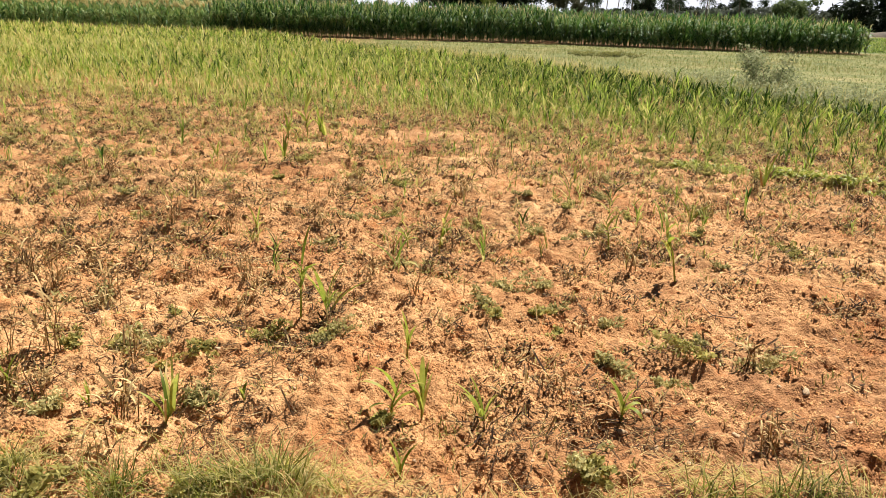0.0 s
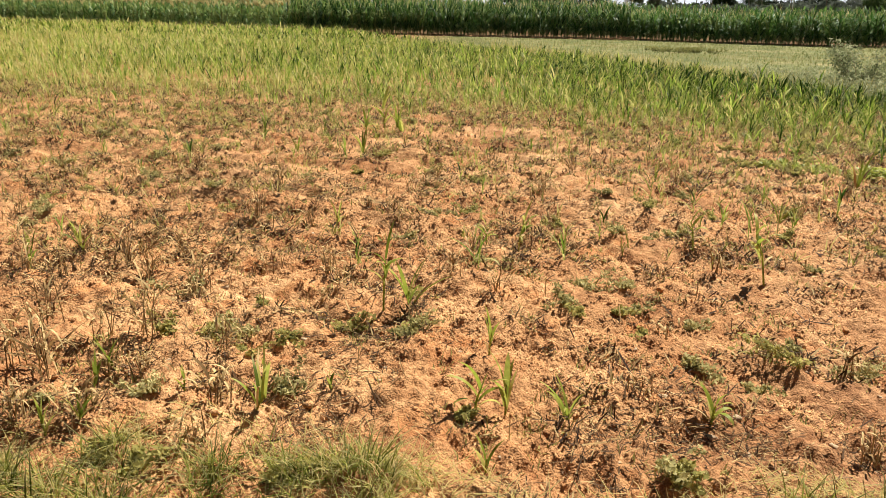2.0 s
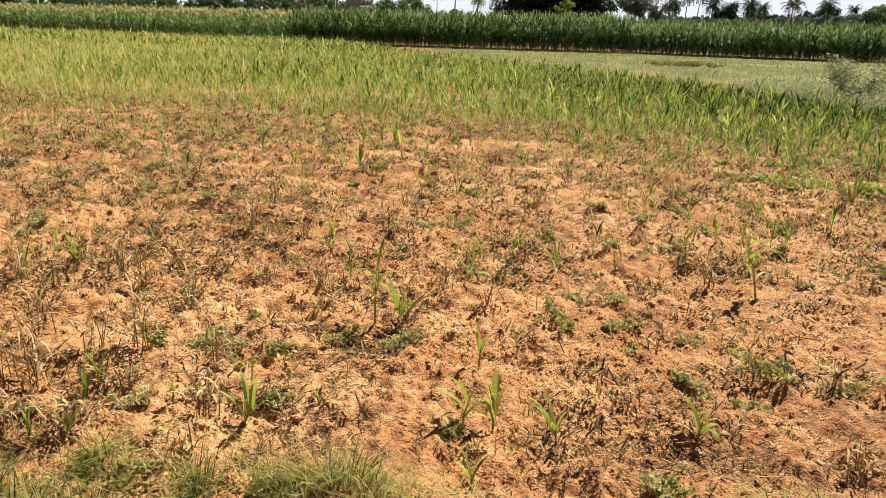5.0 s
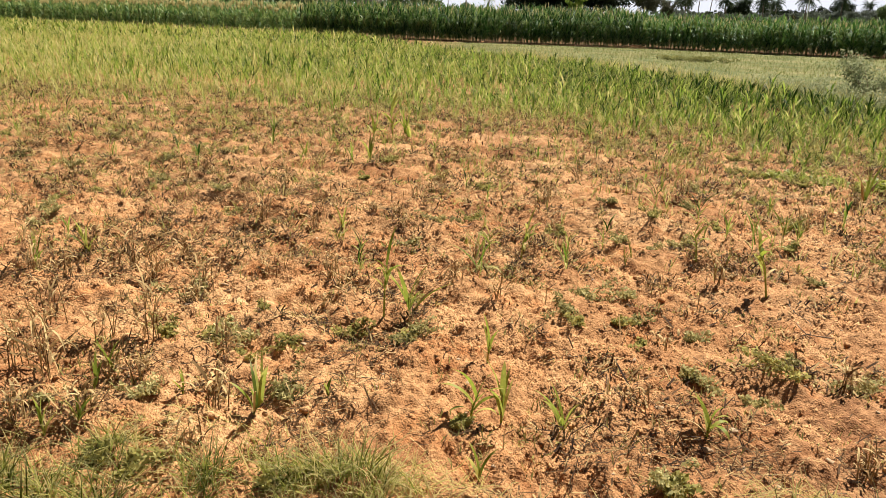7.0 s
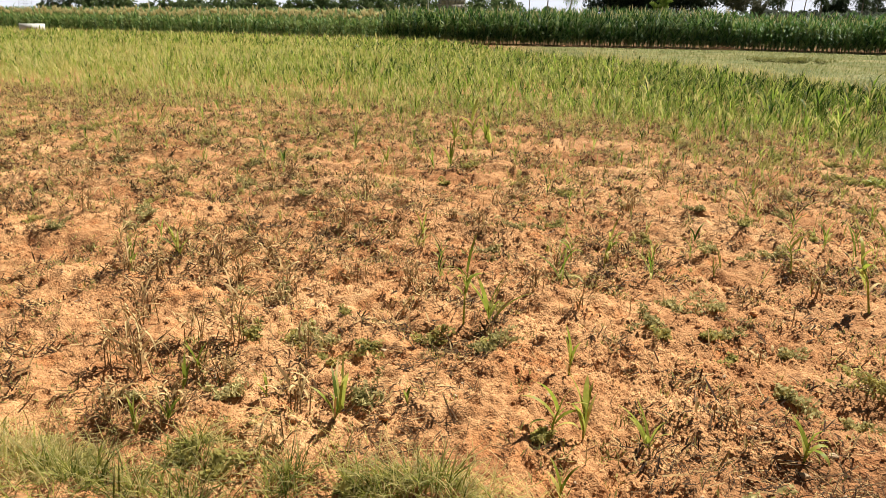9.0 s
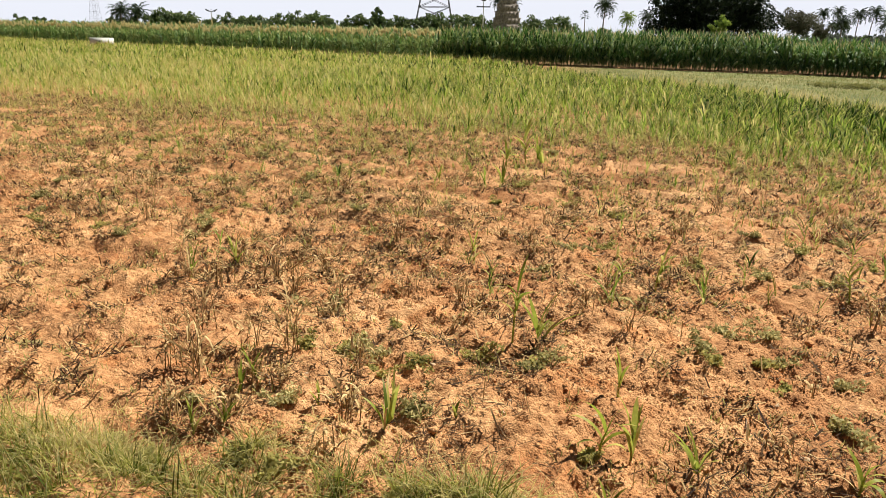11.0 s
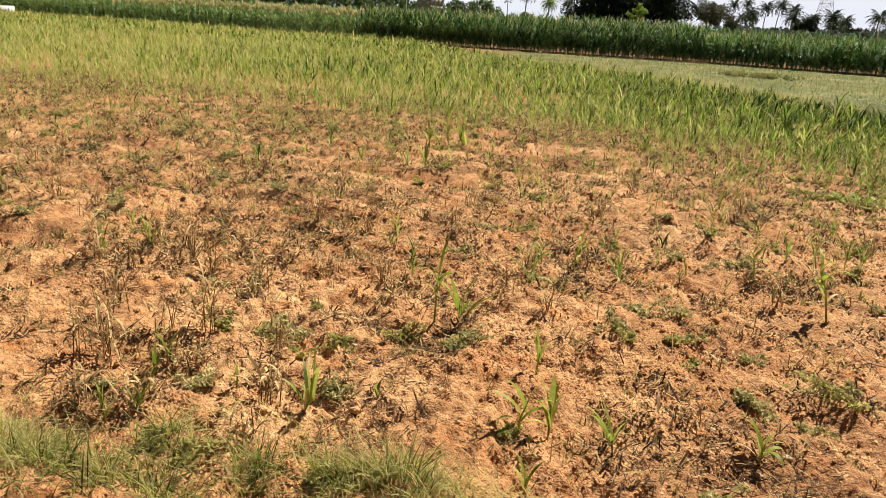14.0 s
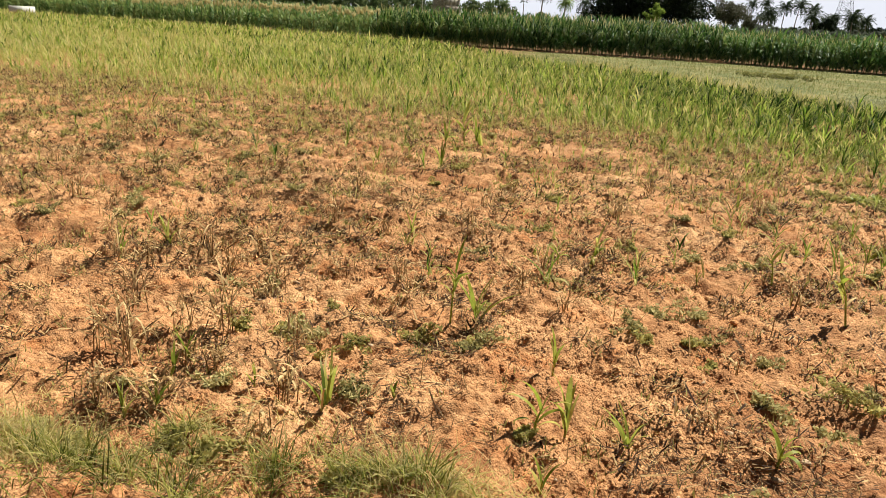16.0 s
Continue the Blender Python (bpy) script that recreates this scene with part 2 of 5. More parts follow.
def value_noise(x, y, size, seed):
    """Smooth noise from -1 to 1 with lumps of that size in metres."""
    x, y = np.asarray(x, float) / size, np.asarray(y, float) / size
    ix, iy = np.floor(x), np.floor(y)
    u, v = x - ix, y - iy
    u, v = u * u * (3 - 2 * u), v * v * (3 - 2 * v)
    a, b = lattice_value(ix, iy, seed), lattice_value(ix + 1, iy, seed)
    c, d = lattice_value(ix, iy + 1, seed), lattice_value(ix + 1, iy + 1, seed)
    return 2 * ((a * (1 - u) + b * u) * (1 - v) + (c * (1 - u) + d * u) * v) - 1


def ground_z(x, y):
    x, y = np.asarray(x, float), np.asarray(y, float)
    r = np.hypot(x, y)
    ahead = np.clip((y + 1.2 * np.maximum(x, -x * 0.75) - 0.4 * r) / (0.3 * r + 0.3), 0, 1) * np.clip((y + 0.1 - 0.45 * r) / (0.12 * r + 0.02), 0, 1) * np.clip((r - 1.2) / 0.5, 0, 1)
    near = np.clip((18 - r) / 8, 0, 1) * ahead
    mid = np.clip((32 - r) / 16, 0, 1) * ahead
    z = mid * 0.028 * value_noise(x + 0.3 * y, y, 1.3, 1) + mid * 0.028 * value_noise(x, y, 0.45, 2)
    z = z + near * (0.034 * value_noise(x, y, 0.17, 3) + 0.022 * value_noise(x, y, 0.075, 4) + 0.021 * value_noise(x, y, 0.036, 5))
    rows = (0.014 + 0.012 * np.clip(-x / 1.5, 0, 1)) * near * np.sin(2 * np.pi * (y + 0.25 * x + 0.2 * value_noise(x, y, 1.7, 8)) / 0.62)
    bank = 0.06 * np.clip((2.45 - y) / 0.4, 0, 1) * np.clip((6 - r) / 2, 0, 1)
    burrow = -0.10 * np.exp(-(((x + 0.78) / 0.06) ** 2 + ((y - 2.36) / 0.05) ** 2))
    return z + rows + bank + burrow


def mesh_of(name, verts, faces, mats, tone=None, along=None, slots=None, smooth=False):
    """A mesh from arrays: verts (n, 3), faces (m, 3 or 4)."""
    verts, faces = np.asarray(verts, np.float32), np.asarray(faces, np.int32)
    me = bpy.data.meshes.new(name)
    m, k = faces.shape
    me.vertices.add(len(verts))
    me.vertices.foreach_set("co", verts.ravel())
    me.loops.add(m * k)
    me.loops.foreach_set("vertex_index", faces.ravel())
    me.polygons.add(m)
    me.polygons.foreach_set("loop_start", np.arange(0, m * k, k, dtype=np.int32))
    for mat in (mats if isinstance(mats, (list, tuple)) else [mats]):
        me.materials.append(mat)
    if slots is not None:
        me.polygons.foreach_set("material_index", np.asarray(slots, np.int32))
    if smooth:
        me.polygons.foreach_set("use_smooth", np.ones(m, bool))
    for key, values in (("tone", tone), ("along", along)):
        if values is not None:
            me.attributes.new(key, "FLOAT", "POINT").data.foreach_set("value", np.asarray(values, np.float32))
    me.update(calc_edges=True)
    return me


class Soup:
    """Loose pieces gathered into one mesh of quads."""

    def __init__(self):
        self.v, self.f, self.t, self.a, self.s, self.n = [], [], [], [], [], 0

    def add(self, v, f, tone, along, slot=0):
        self.v.append(np.asarray(v, float))
        self.f.append(np.asarray(f, int) + self.n)
        self.t.append(np.broadcast_to(tone, len(v)))
        self.a.append(np.broadcast_to(along, len(v)))
        self.s.append(np.full(len(f), slot))
        self.n += len(v)
        return self

    def arrays(self):
        return np.concatenate(self.v), np.concatenate(self.f), np.concatenate(self.t), np.concatenate(self.a), np.concatenate(self.s)

    def mesh(self, name, mats, smooth=False):
        v, f, t, a, s = self.arrays()
        return mesh_of(name, v, f, mats, t, a, s, smooth)


def ribbons(base, az, length, width, lean, bend, segs=3, tone=0.5, twist=0.0, blunt=False):
    """Many leaf blades at once: base (n, 3); the others are numbers or arrays of n."""
    base = np.atleast_2d(np.asarray(base, float))
    n = len(base)
    az, length, width, lean, bend, tone, twist = (np.broadcast_to(np.asarray(q, float), n) for q in (az, length, width, lean, bend, tone, twist))
    s = np.linspace(0, 1, segs + 1)
    mid = (s[1:] + s[:-1]) / 2
    ang = lean[:, None] + bend[:, None] * mid ** 1.4
    step = (length / segs)[:, None]
    out = np.concatenate([np.zeros((n, 1)), np.cumsum(np.sin(ang) * step, 1)], 1)
    up = np.concatenate([np.zeros((n, 1)), np.cumsum(np.cos(ang) * step, 1)], 1)
    d = np.stack([np.cos(az), np.sin(az)], 1)
    centre = np.concatenate([base[:, None, :2] + out[:, :, None] * d[:, None, :], base[:, None, 2:] + up[:, :, None]], 2)
    prof = np.clip(1.55 * (s + 0.12) ** 0.45 * (1 - s) ** 0.6, 0.06, 1) if not blunt else np.clip(0.75 + 0.5 * s - 0.5 * s ** 2, 0.3, 1)
    turn = az + np.pi / 2 + twist
    side = np.stack([np.cos(turn), np.sin(turn), 0.25 * np.sin(3 * az)], 1)
    half = side[:, None, :] * (width[:, None] * prof[None])[:, :, None] / 2
    verts = np.stack([centre - half, centre + half], 2).reshape(-1, 3)
    k = np.arange(n)[:, None] * (segs + 1) * 2 + np.arange(segs)[None] * 2
    faces = np.stack([k, k + 1, k + 3, k + 2], 2).reshape(-1, 4)
    return verts, faces, np.repeat(tone, (segs + 1) * 2), np.tile(np.repeat(s, 2), n)


def tube(points, radii, sides=6, closed_end=True):
    """A tapering tube along points: verts and quads."""
    p = np.asarray(points, float)
    r = np.broadcast_to(np.asarray(radii, float), len(p))
    d = np.gradient(p, axis=0)
    d /= np.linalg.norm(d, axis=1)[:, None] + 1e-9
    ref = np.array([1.0, 0.0, 0.0]) if abs(d[0][0]) < 0.8 else np.array([0.0, 1.0, 0.0])
    u = np.cross(d, ref)
    u /= np.linalg.norm(u, axis=1)[:, None] + 1e-9
    w = np.cross(d, u)
    a = np.linspace(0, 2 * np.pi, sides, endpoint=False)
    v = (p[:, None] + r[:, None, None] * (np.cos(a)[None, :, None] * u[:, None] + np.sin(a)[None, :, None] * w[:, None])).reshape(-1, 3)
    f = []
    for i in range(len(p) - 1):
        for j in range(sides):
            k = (j + 1) % sides
            f.append((i * sides + j, i * sides + k, (i + 1) * sides + k, (i + 1) * sides + j))
    return v, np.array(f)


def box(cx, cy, cz, sx, sy, sz):
    v = np.array([(x, y, z) for x in (-0.5, 0.5) for y in (-0.5, 0.5) for z in (-0.5, 0.5)]) * (sx, sy, sz) + (cx, cy, cz)
    return v, np.array([(0, 1, 3, 2), (4, 6, 7, 5), (0, 4, 5, 1), (2, 3, 7, 6), (0, 2, 6, 4), (1, 5, 7, 3)])


def beam(a, b, w):
    return tube([a, b], w, 4)


def part(name, mesh, parent, label=""):
    ob = new(name, mesh)
    ob.parent = parent
    return tagged(ob, label)


def spread(arrays, xs, ys, zs, turns, sizes, tones=None):
    """Copies of one piece's arrays at many places, as arrays."""
    v, f, t, a, s = arrays
    n, m = len(xs), len(v)
    c, q = np.cos(turns)[:, None], np.sin(turns)[:, None]
    k = np.asarray(sizes)[:, None]
    out = np.empty((n, m, 3))
    out[:, :, 0] = (c * v[:, 0] - q * v[:, 1]) * k + np.asarray(xs)[:, None]
    out[:, :, 1] = (q * v[:, 0] + c * v[:, 1]) * k + np.asarray(ys)[:, None]
    out[:, :, 2] = v[:, 2] * k + np.asarray(zs)[:, None]
    tone = np.tile(t, (n, 1)) + (0 if tones is None else np.asarray(tones)[:, None])
    return out.reshape(-1, 3), (f[None] + np.arange(n)[:, None, None] * m).reshape(-1, f.shape[1]), np.clip(tone, 0, 1).ravel(), np.tile(a, n), np.tile(s, n)


def gather(pieces):
    """Joins several results of spread()."""
    base, out = 0, [[], [], [], [], []]
    for v, f, t, a, s in pieces:
        for store, value in zip(out, (v, f + base, t, a, s)):
            store.append(value)
        base += len(v)
    return [np.concatenate(q) for q in out]


# ---- the plan ----
def line_y(x, pts):
    return np.interp(x, [p[0] for p in pts], [p[1] for p in pts])


CROP_FRONT = [(-60, 17.5), (-12, 15.6), (-8.4, 14.6), (-1.3, 14.0), (1.6, 11.8), (4.5, 10.6), (6.5, 9.2), (8.0, 8.2), (14, 6)]
CROP_BACK = [(-60, 57), (-40, 50), (-9, 40.5), (-4.7, 32.5), (0.3, 26), (2.0, 23.3), (3.9, 20.2), (5.2, 16.7), (6.4, 14.6), (7.6, 13.6), (8.2, 11.4), (9.5, 9.4), (14, 6.5)]
CORN_FRONT = [(-80, 62), (-50, 56.5), (-13.5, 45.2), (-6.2, 43.2), (6.2, 42.3), (10.8, 40.6), (15.2, 39.2), (21.6, 39.0), (40, 39)]


def crop_depth(x, y):
    """Metres behind the crop's front edge, negative on the bare soil."""
    return (y - line_y(x, CROP_FRONT)) + 0.8 * value_noise(x, y, 1.9, 21) + 0.5 * value_noise(x, y, 0.7, 22)


# ---- ground ----
def build_ground():
    fine = np.radians(np.arange(-52, 40.01, 0.25))
    rest = np.radians(np.arange(48, 303, 6.0))
    az = np.concatenate([fine, rest])
    r = [0.0004]
    while r[-1] < 4000:
        q = r[-1]
        r.append(q * (1.25 if q < 0.3 else 1.15 if q < 1.6 else 1.0048 if q < 9 else 1.009 if q < 16 else 1.02 if q < 70 else 1.12))
    r = np.array(r)
    x, y = np.outer(r, np.sin(az)) + 0.033, np.outer(r, np.cos(az)) - 0.052
    z = ground_z(x, y)
    n, k = len(r), len(az)
    verts = np.stack([x, y, z], 2).reshape(-1, 3)
    i, j = np.meshgrid(np.arange(n - 1), np.arange(k), indexing="ij")
    j2 = (j + 1) % k
    quads = np.stack([i * k + j, i * k + j2, (i + 1) * k + j2, (i + 1) * k + j], 2).reshape(-1, 4)
    quads = quads[:, ::-1]
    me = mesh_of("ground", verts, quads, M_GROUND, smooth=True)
    vx, vy = verts[:, 0], verts[:, 1]
    deep = crop_depth(vx, vy)
    litter = np.clip(0.12 + 0.045 * (deep + 6), 0.12, 0.65) * np.clip(0.85 + 0.7 * value_noise(vx, vy, 0.8, 55), 0.15, 1)
    turf = np.clip((vy - line_y(vx, CROP_BACK)) / 1.5, 0, 1) * np.clip((vx + 6) / 3, 0, 1) * (vy > 5)
    turf = np.where(vy > line_y(vx, CORN_FRONT) - 0.2, np.where((vy > line_y(vx, CORN_FRONT) + 19) | (vx > 22), 1.0, 0.0), turf)
    # canopy shade put into the floor's colour: full dark litter inside the maize
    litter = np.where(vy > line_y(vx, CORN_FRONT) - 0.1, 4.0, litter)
    behind = np.clip((1.2 - vy + 0.5 * value_noise(vx, vy, 1.1, 58) + 0.3 * value_noise(vx, vy, 0.4, 59)) / 0.7, 0, 1)
    turf = np.maximum(turf, behind * 0.7)
    dark_and_shade = 1.25 * np.exp(-(((vx - 2.0) / 1.5) ** 2 + ((vy - 2.6) / 1.3) ** 2)) + np.clip(1.5 * value_noise(vx, vy, 1.6, 56) + 0.8 * value_noise(vx, vy, 0.5, 57) - 0.85, 0, 0.35)
    dark_and_shade = np.clip(dark_and_shade, 0, 1) * np.clip((15 - vy) / 4, 0, 1)
    # the same painted shade, as a darker soil colour under the maize
    dark_and_shade = np.where((vy > line_y(vx, CORN_FRONT) - 0.2) & (vy < 90), 1.0, dark_and_shade)
    for key, values in (("litter", litter), ("turf", turf), ("dark_and_shade", dark_and_shade)):
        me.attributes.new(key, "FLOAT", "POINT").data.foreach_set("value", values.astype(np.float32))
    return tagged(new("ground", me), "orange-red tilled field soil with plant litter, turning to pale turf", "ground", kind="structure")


build_ground()

# ---- maize stand ----
def maize_plant_arrays(seed, height, drooping, plumes, shift, leaf_top):
    """A grown maize plant at the origin: stalk (slot 0), leaves (1), tassel (2), each as its own Soup."""
    g = np.random.default_rng(seed)
    lean = g.normal(0, 0.03, 2)
    s = np.linspace(0, 1, 5)
    stalk = Soup()
    v, f = tube(np.stack([lean[0] * s, lean[1] * s, s * (height - 0.28)], 1), np.linspace(0.014, 0.006, 5), 5)
    stalk.add(v, f, 0.5, s.repeat(5), 0)
    ear_z = height * g.uniform(0.42, 0.52)
    v, f = tube([(0.02, 0, ear_z - 0.1), (0.05, 0.01, ear_z), (0.07, 0.015, ear_z + 0.1), (0.075, 0.015, ear_z + 0.14)], [0.008, 0.026, 0.02, 0.004], 5)
    stalk.add(v, f, 0.5, 0.5, 0)
    leaves = Soup()
    n = 18
    zs = np.linspace(0.05, leaf_top, n) * (height - 0.28)
    plane = g.uniform(0, np.pi)
    az = plane + np.pi * np.arange(n) + g.normal(0, 0.35, n)
    k = np.arange(n) / (n - 1)
    length = (0.45 + 0.45 * np.sin(np.pi * (0.15 + 0.7 * k))) * g.uniform(0.85, 1.15, n) * np.where(k > 0.75, 0.62, 1.0)
    leanl = np.where(k > 0.75, 0.25, 0.55) + g.normal(0, 0.1, n)
    bend = np.where(k > 0.75, 0.9, drooping) + g.normal(0, 0.3, n)
    # dry pale lowest leaves; above them tone rises, painting shade low in the stand
    tone = np.where(k < 0.12, 0.8, 0.36 + 0.2 * k) + shift + g.normal(0, 0.3, n)
    base = np.stack([lean[0] * k, lean[1] * k, zs], 1)
    leaves.add(*ribbons(base, az, length, g.uniform(0.065, 0.09, n), leanl, bend, 4, np.clip(tone, 0, 0.97), g.normal(0, 0.25, n)), 1)
    tassel = Soup()
    m = plumes
    top = np.tile([lean[0], lean[1], height - 0.30], (m, 1))
    tassel.add(*ribbons(top, g.uniform(0, 6.28, m), g.uniform(0.24, 0.38, m), 0.022 + 0.003 * m, g.uniform(0.05, 0.4, m), g.uniform(0.1, 0.7, m), 2, 0.5, g.uniform(0, 3, m)), 2)
    v, f = tube([(lean[0], lean[1], height - 0.30), (lean[0], lean[1], height)], [0.007, 0.003], 4)
    tassel.add(v, f, 0.5, 0.5, 2)
    return stalk, leaves, tassel


def back_plant_arrays(seed, height, tassels):
    """A plainer maize plant for the inner rows."""
    g = np.random.default_rng(seed)
    q = Soup().add(*tube([(0, 0, 0), (0, 0, height - 0.25)], [0.014, 0.007], 3), 0.3, 0.3, 0)
    n = 9
    k = np.arange(n) / (n - 1)
    base = np.stack([0 * k, 0 * k, (0.05 + 0.85 * k) * (height - 0.25)], 1)
    q.add(*ribbons(base, g.uniform(0, 3) + np.pi * np.arange(n) + g.normal(0, 0.4, n), g.uniform(0.55, 0.85, n), 0.10, 0.5 - 0.25 * k, 1.8 - 0.8 * k, 3, np.clip(g.normal(0.38, 0.2, n), 0, 0.95), g.normal(0, 0.4, n)), 1)
    q.add(*ribbons(np.tile([0, 0, height - 0.3], (tassels, 1)), g.uniform(0, 6.28, tassels), 0.3, 0.02 + 0.01 * tassels, g.uniform(0, 0.4, tassels), 0.4, 1, 0.5), 2)
    return q.arrays()


def joined(soups):
    return gather([q.arrays() for q in soups])


CORN_MATS = [M_STALK, M_MAIZE, M_TASSEL]
# plots: x from, x to, height, how much the leaves droop, tone shift, label
PLOTS = [
    (-75.0, -13.5, 1.76, 1.9, 0.40, "grown green maize plant with a tan tassel at the field's edge"),
    (-13.5, 6.2, 1.93, 1.7, 0.04, "tall dark green maize plant at the field's edge"),
    (6.2, 21.6, 1.68, 1.7, 0.14, "leafy green maize plant at the field's edge"),
]


def build_maize():
    for order, (x0, x1, height, droop, shift, label) in enumerate(PLOTS):
        g = np.random.default_rng(100 + order)
        kinds = [maize_plant_arrays(200 + 10 * order + i, height * (0.93 + 0.04 * i), droop, 14 if order == 0 else 1, shift, (0.74, 0.92, 0.92)[order]) for i in range(4)]
        # plants of the first row, one by one
        models = []
        for stalk, leaves, tassel in kinds:
            top = new("maize_plant", stalk.mesh("maize_stalk", M_STALK, True))
            tagged(top, label, "maize plant", "maize at the field's edge")
            part("foliage", leaves.mesh("maize_foliage", [M_STALK, M_MAIZE]), top, "long arching green leaves")
            part("tassel", tassel.mesh("maize_tassel", [M_STALK, M_MAIZE, M_TASSEL]), top, "tan tassel")
            models.append(top)
        step = 0.19 if order else 0.36
        xs = np.arange(x0 if order else -48, x1, step)
        used = [False] * 4
        for x in xs:
            x = x + g.normal(0, 0.04)
            y = float(line_y(x, CORN_FRONT)) + g.normal(0, 0.08)
            i = int(g.integers(0, 4))
            m = pose(x, y, float(ground_z(x, y)) - 0.01, 0, 0, g.uniform(0, 360)) @ Matrix.Scale(g.normal(1, 0.045), 4)
            if used[i]:
                copy_thing(models[i], m)
            else:
                models[i].matrix_basis = m
                used[i] = True
        # the rows behind it
        px, py, deep_row = [], [], []
        for row in range(1, 9):
            q = np.arange(x0, x1, (0.18 if row < 4 else 0.5) if order else (0.36 if row < 4 else 0.7))
            q = q + g.normal(0, 0.05, len(q))
            px.append(q)
            deep_row.append(np.full(len(q), row))
            py.append(line_y(q, CORN_FRONT) + row * (0.6 if row < 5 else 1.4) - (0 if row < 5 else 3.2) + g.normal(0, 0.08, len(q)))
        px, py, deep_row = np.concatenate(px), np.concatenate(py), np.concatenate(deep_row)
        pick = g.integers(0, 4, len(px))
        pieces = []
        for i in range(4):
            w = (pick == i) & (deep_row < 4)
            pieces.append(spread(joined(kinds[i]), px[w], py[w], ground_z(px[w], py[w]), g.uniform(0, 6.28, w.sum()), g.normal(1, 0.05, w.sum()), g.normal(0, 0.08, w.sum())))
        for i in range(4):
            w = (pick == i) & (deep_row >= 4)
            pieces.append(spread(back_plant_arrays(250 + i, height * 0.97, 1 if order else 3), px[w], py[w], ground_z(px[w], py[w]), g.uniform(0, 6.28, w.sum()), g.normal(1, 0.05, w.sum()), shift + g.normal(0, 0.08, w.sum())))
        for i in range(3):
            q = np.arange(x0, x1, 1.9 if order else 1.05)
            for row in range(10):
                w = q + g.uniform(0, 1, len(q))
                y = line_y(w, CORN_FRONT) + 7.4 + row * 1.1 + g.normal(0, 0.1, len(q))
                pieces.append(spread(back_plant_arrays(260 + i, height, 1 if order else 3), w, y, ground_z(w, y), g.uniform(0, 6.28, len(q)), g.normal(1, 0.04, len(q)), shift + g.normal(0, 0.08, len(q))))
        v, f, t, a, s = gather(pieces)
        tagged(new("maize_stand", mesh_of("maize_stand", v, f, CORN_MATS, t, a, s)), "dense stand of grown green maize with tan tassels", "maize field", kind="stuff")


build_maize()


# ---- young sorghum ----
def sorghum_arrays(seed, height, blades, segs=3, wide=1.0, droop=1.0):
    """A young sorghum plant: a thin stem with strap leaves arching to both sides."""
    g = np.random.default_rng(seed)
    q = Soup()
    n = blades
    k = (np.arange(n) + 0.5) / n
    lean = g.normal(0, 0.06, 2) * height
    base = np.stack([lean[0] * k, lean[1] * k, (0.06 + 0.52 * k) * height], 1)
    az = g.uniform(0, np.pi) + np.pi * np.arange(n) + g.normal(0, 0.45, n)
    length = height * (0.40 + 0.28 * np.sin(np.pi * (0.15 + 0.75 * k))) * g.uniform(0.8, 1.25, n)
    tilt = 0.48 - 0.36 * k + np.abs(g.normal(0, 0.14, n))
    bend = droop * (1.9 - 1.2 * k) * g.uniform(0.4, 1.3, n)
    tone = np.clip(np.where(k < 0.22, 0.86, 0.50 - 0.15 * k) + g.normal(0, 0.26, n), 0, 1)
    q.add(*ribbons(base, az, length, wide * height * g.uniform(0.055, 0.085, n), tilt, bend, segs, tone, g.normal(0, 0.3, n)), 0)
    q.add(*ribbons([(0, 0, 0), (0, 0, 0)], [0.3, 1.9], height * 0.66, wide * 0.03 * height, math.hypot(*lean) / height, 0.05, 1, [0.72, 0.6], 0.0, True), 0)
    return q


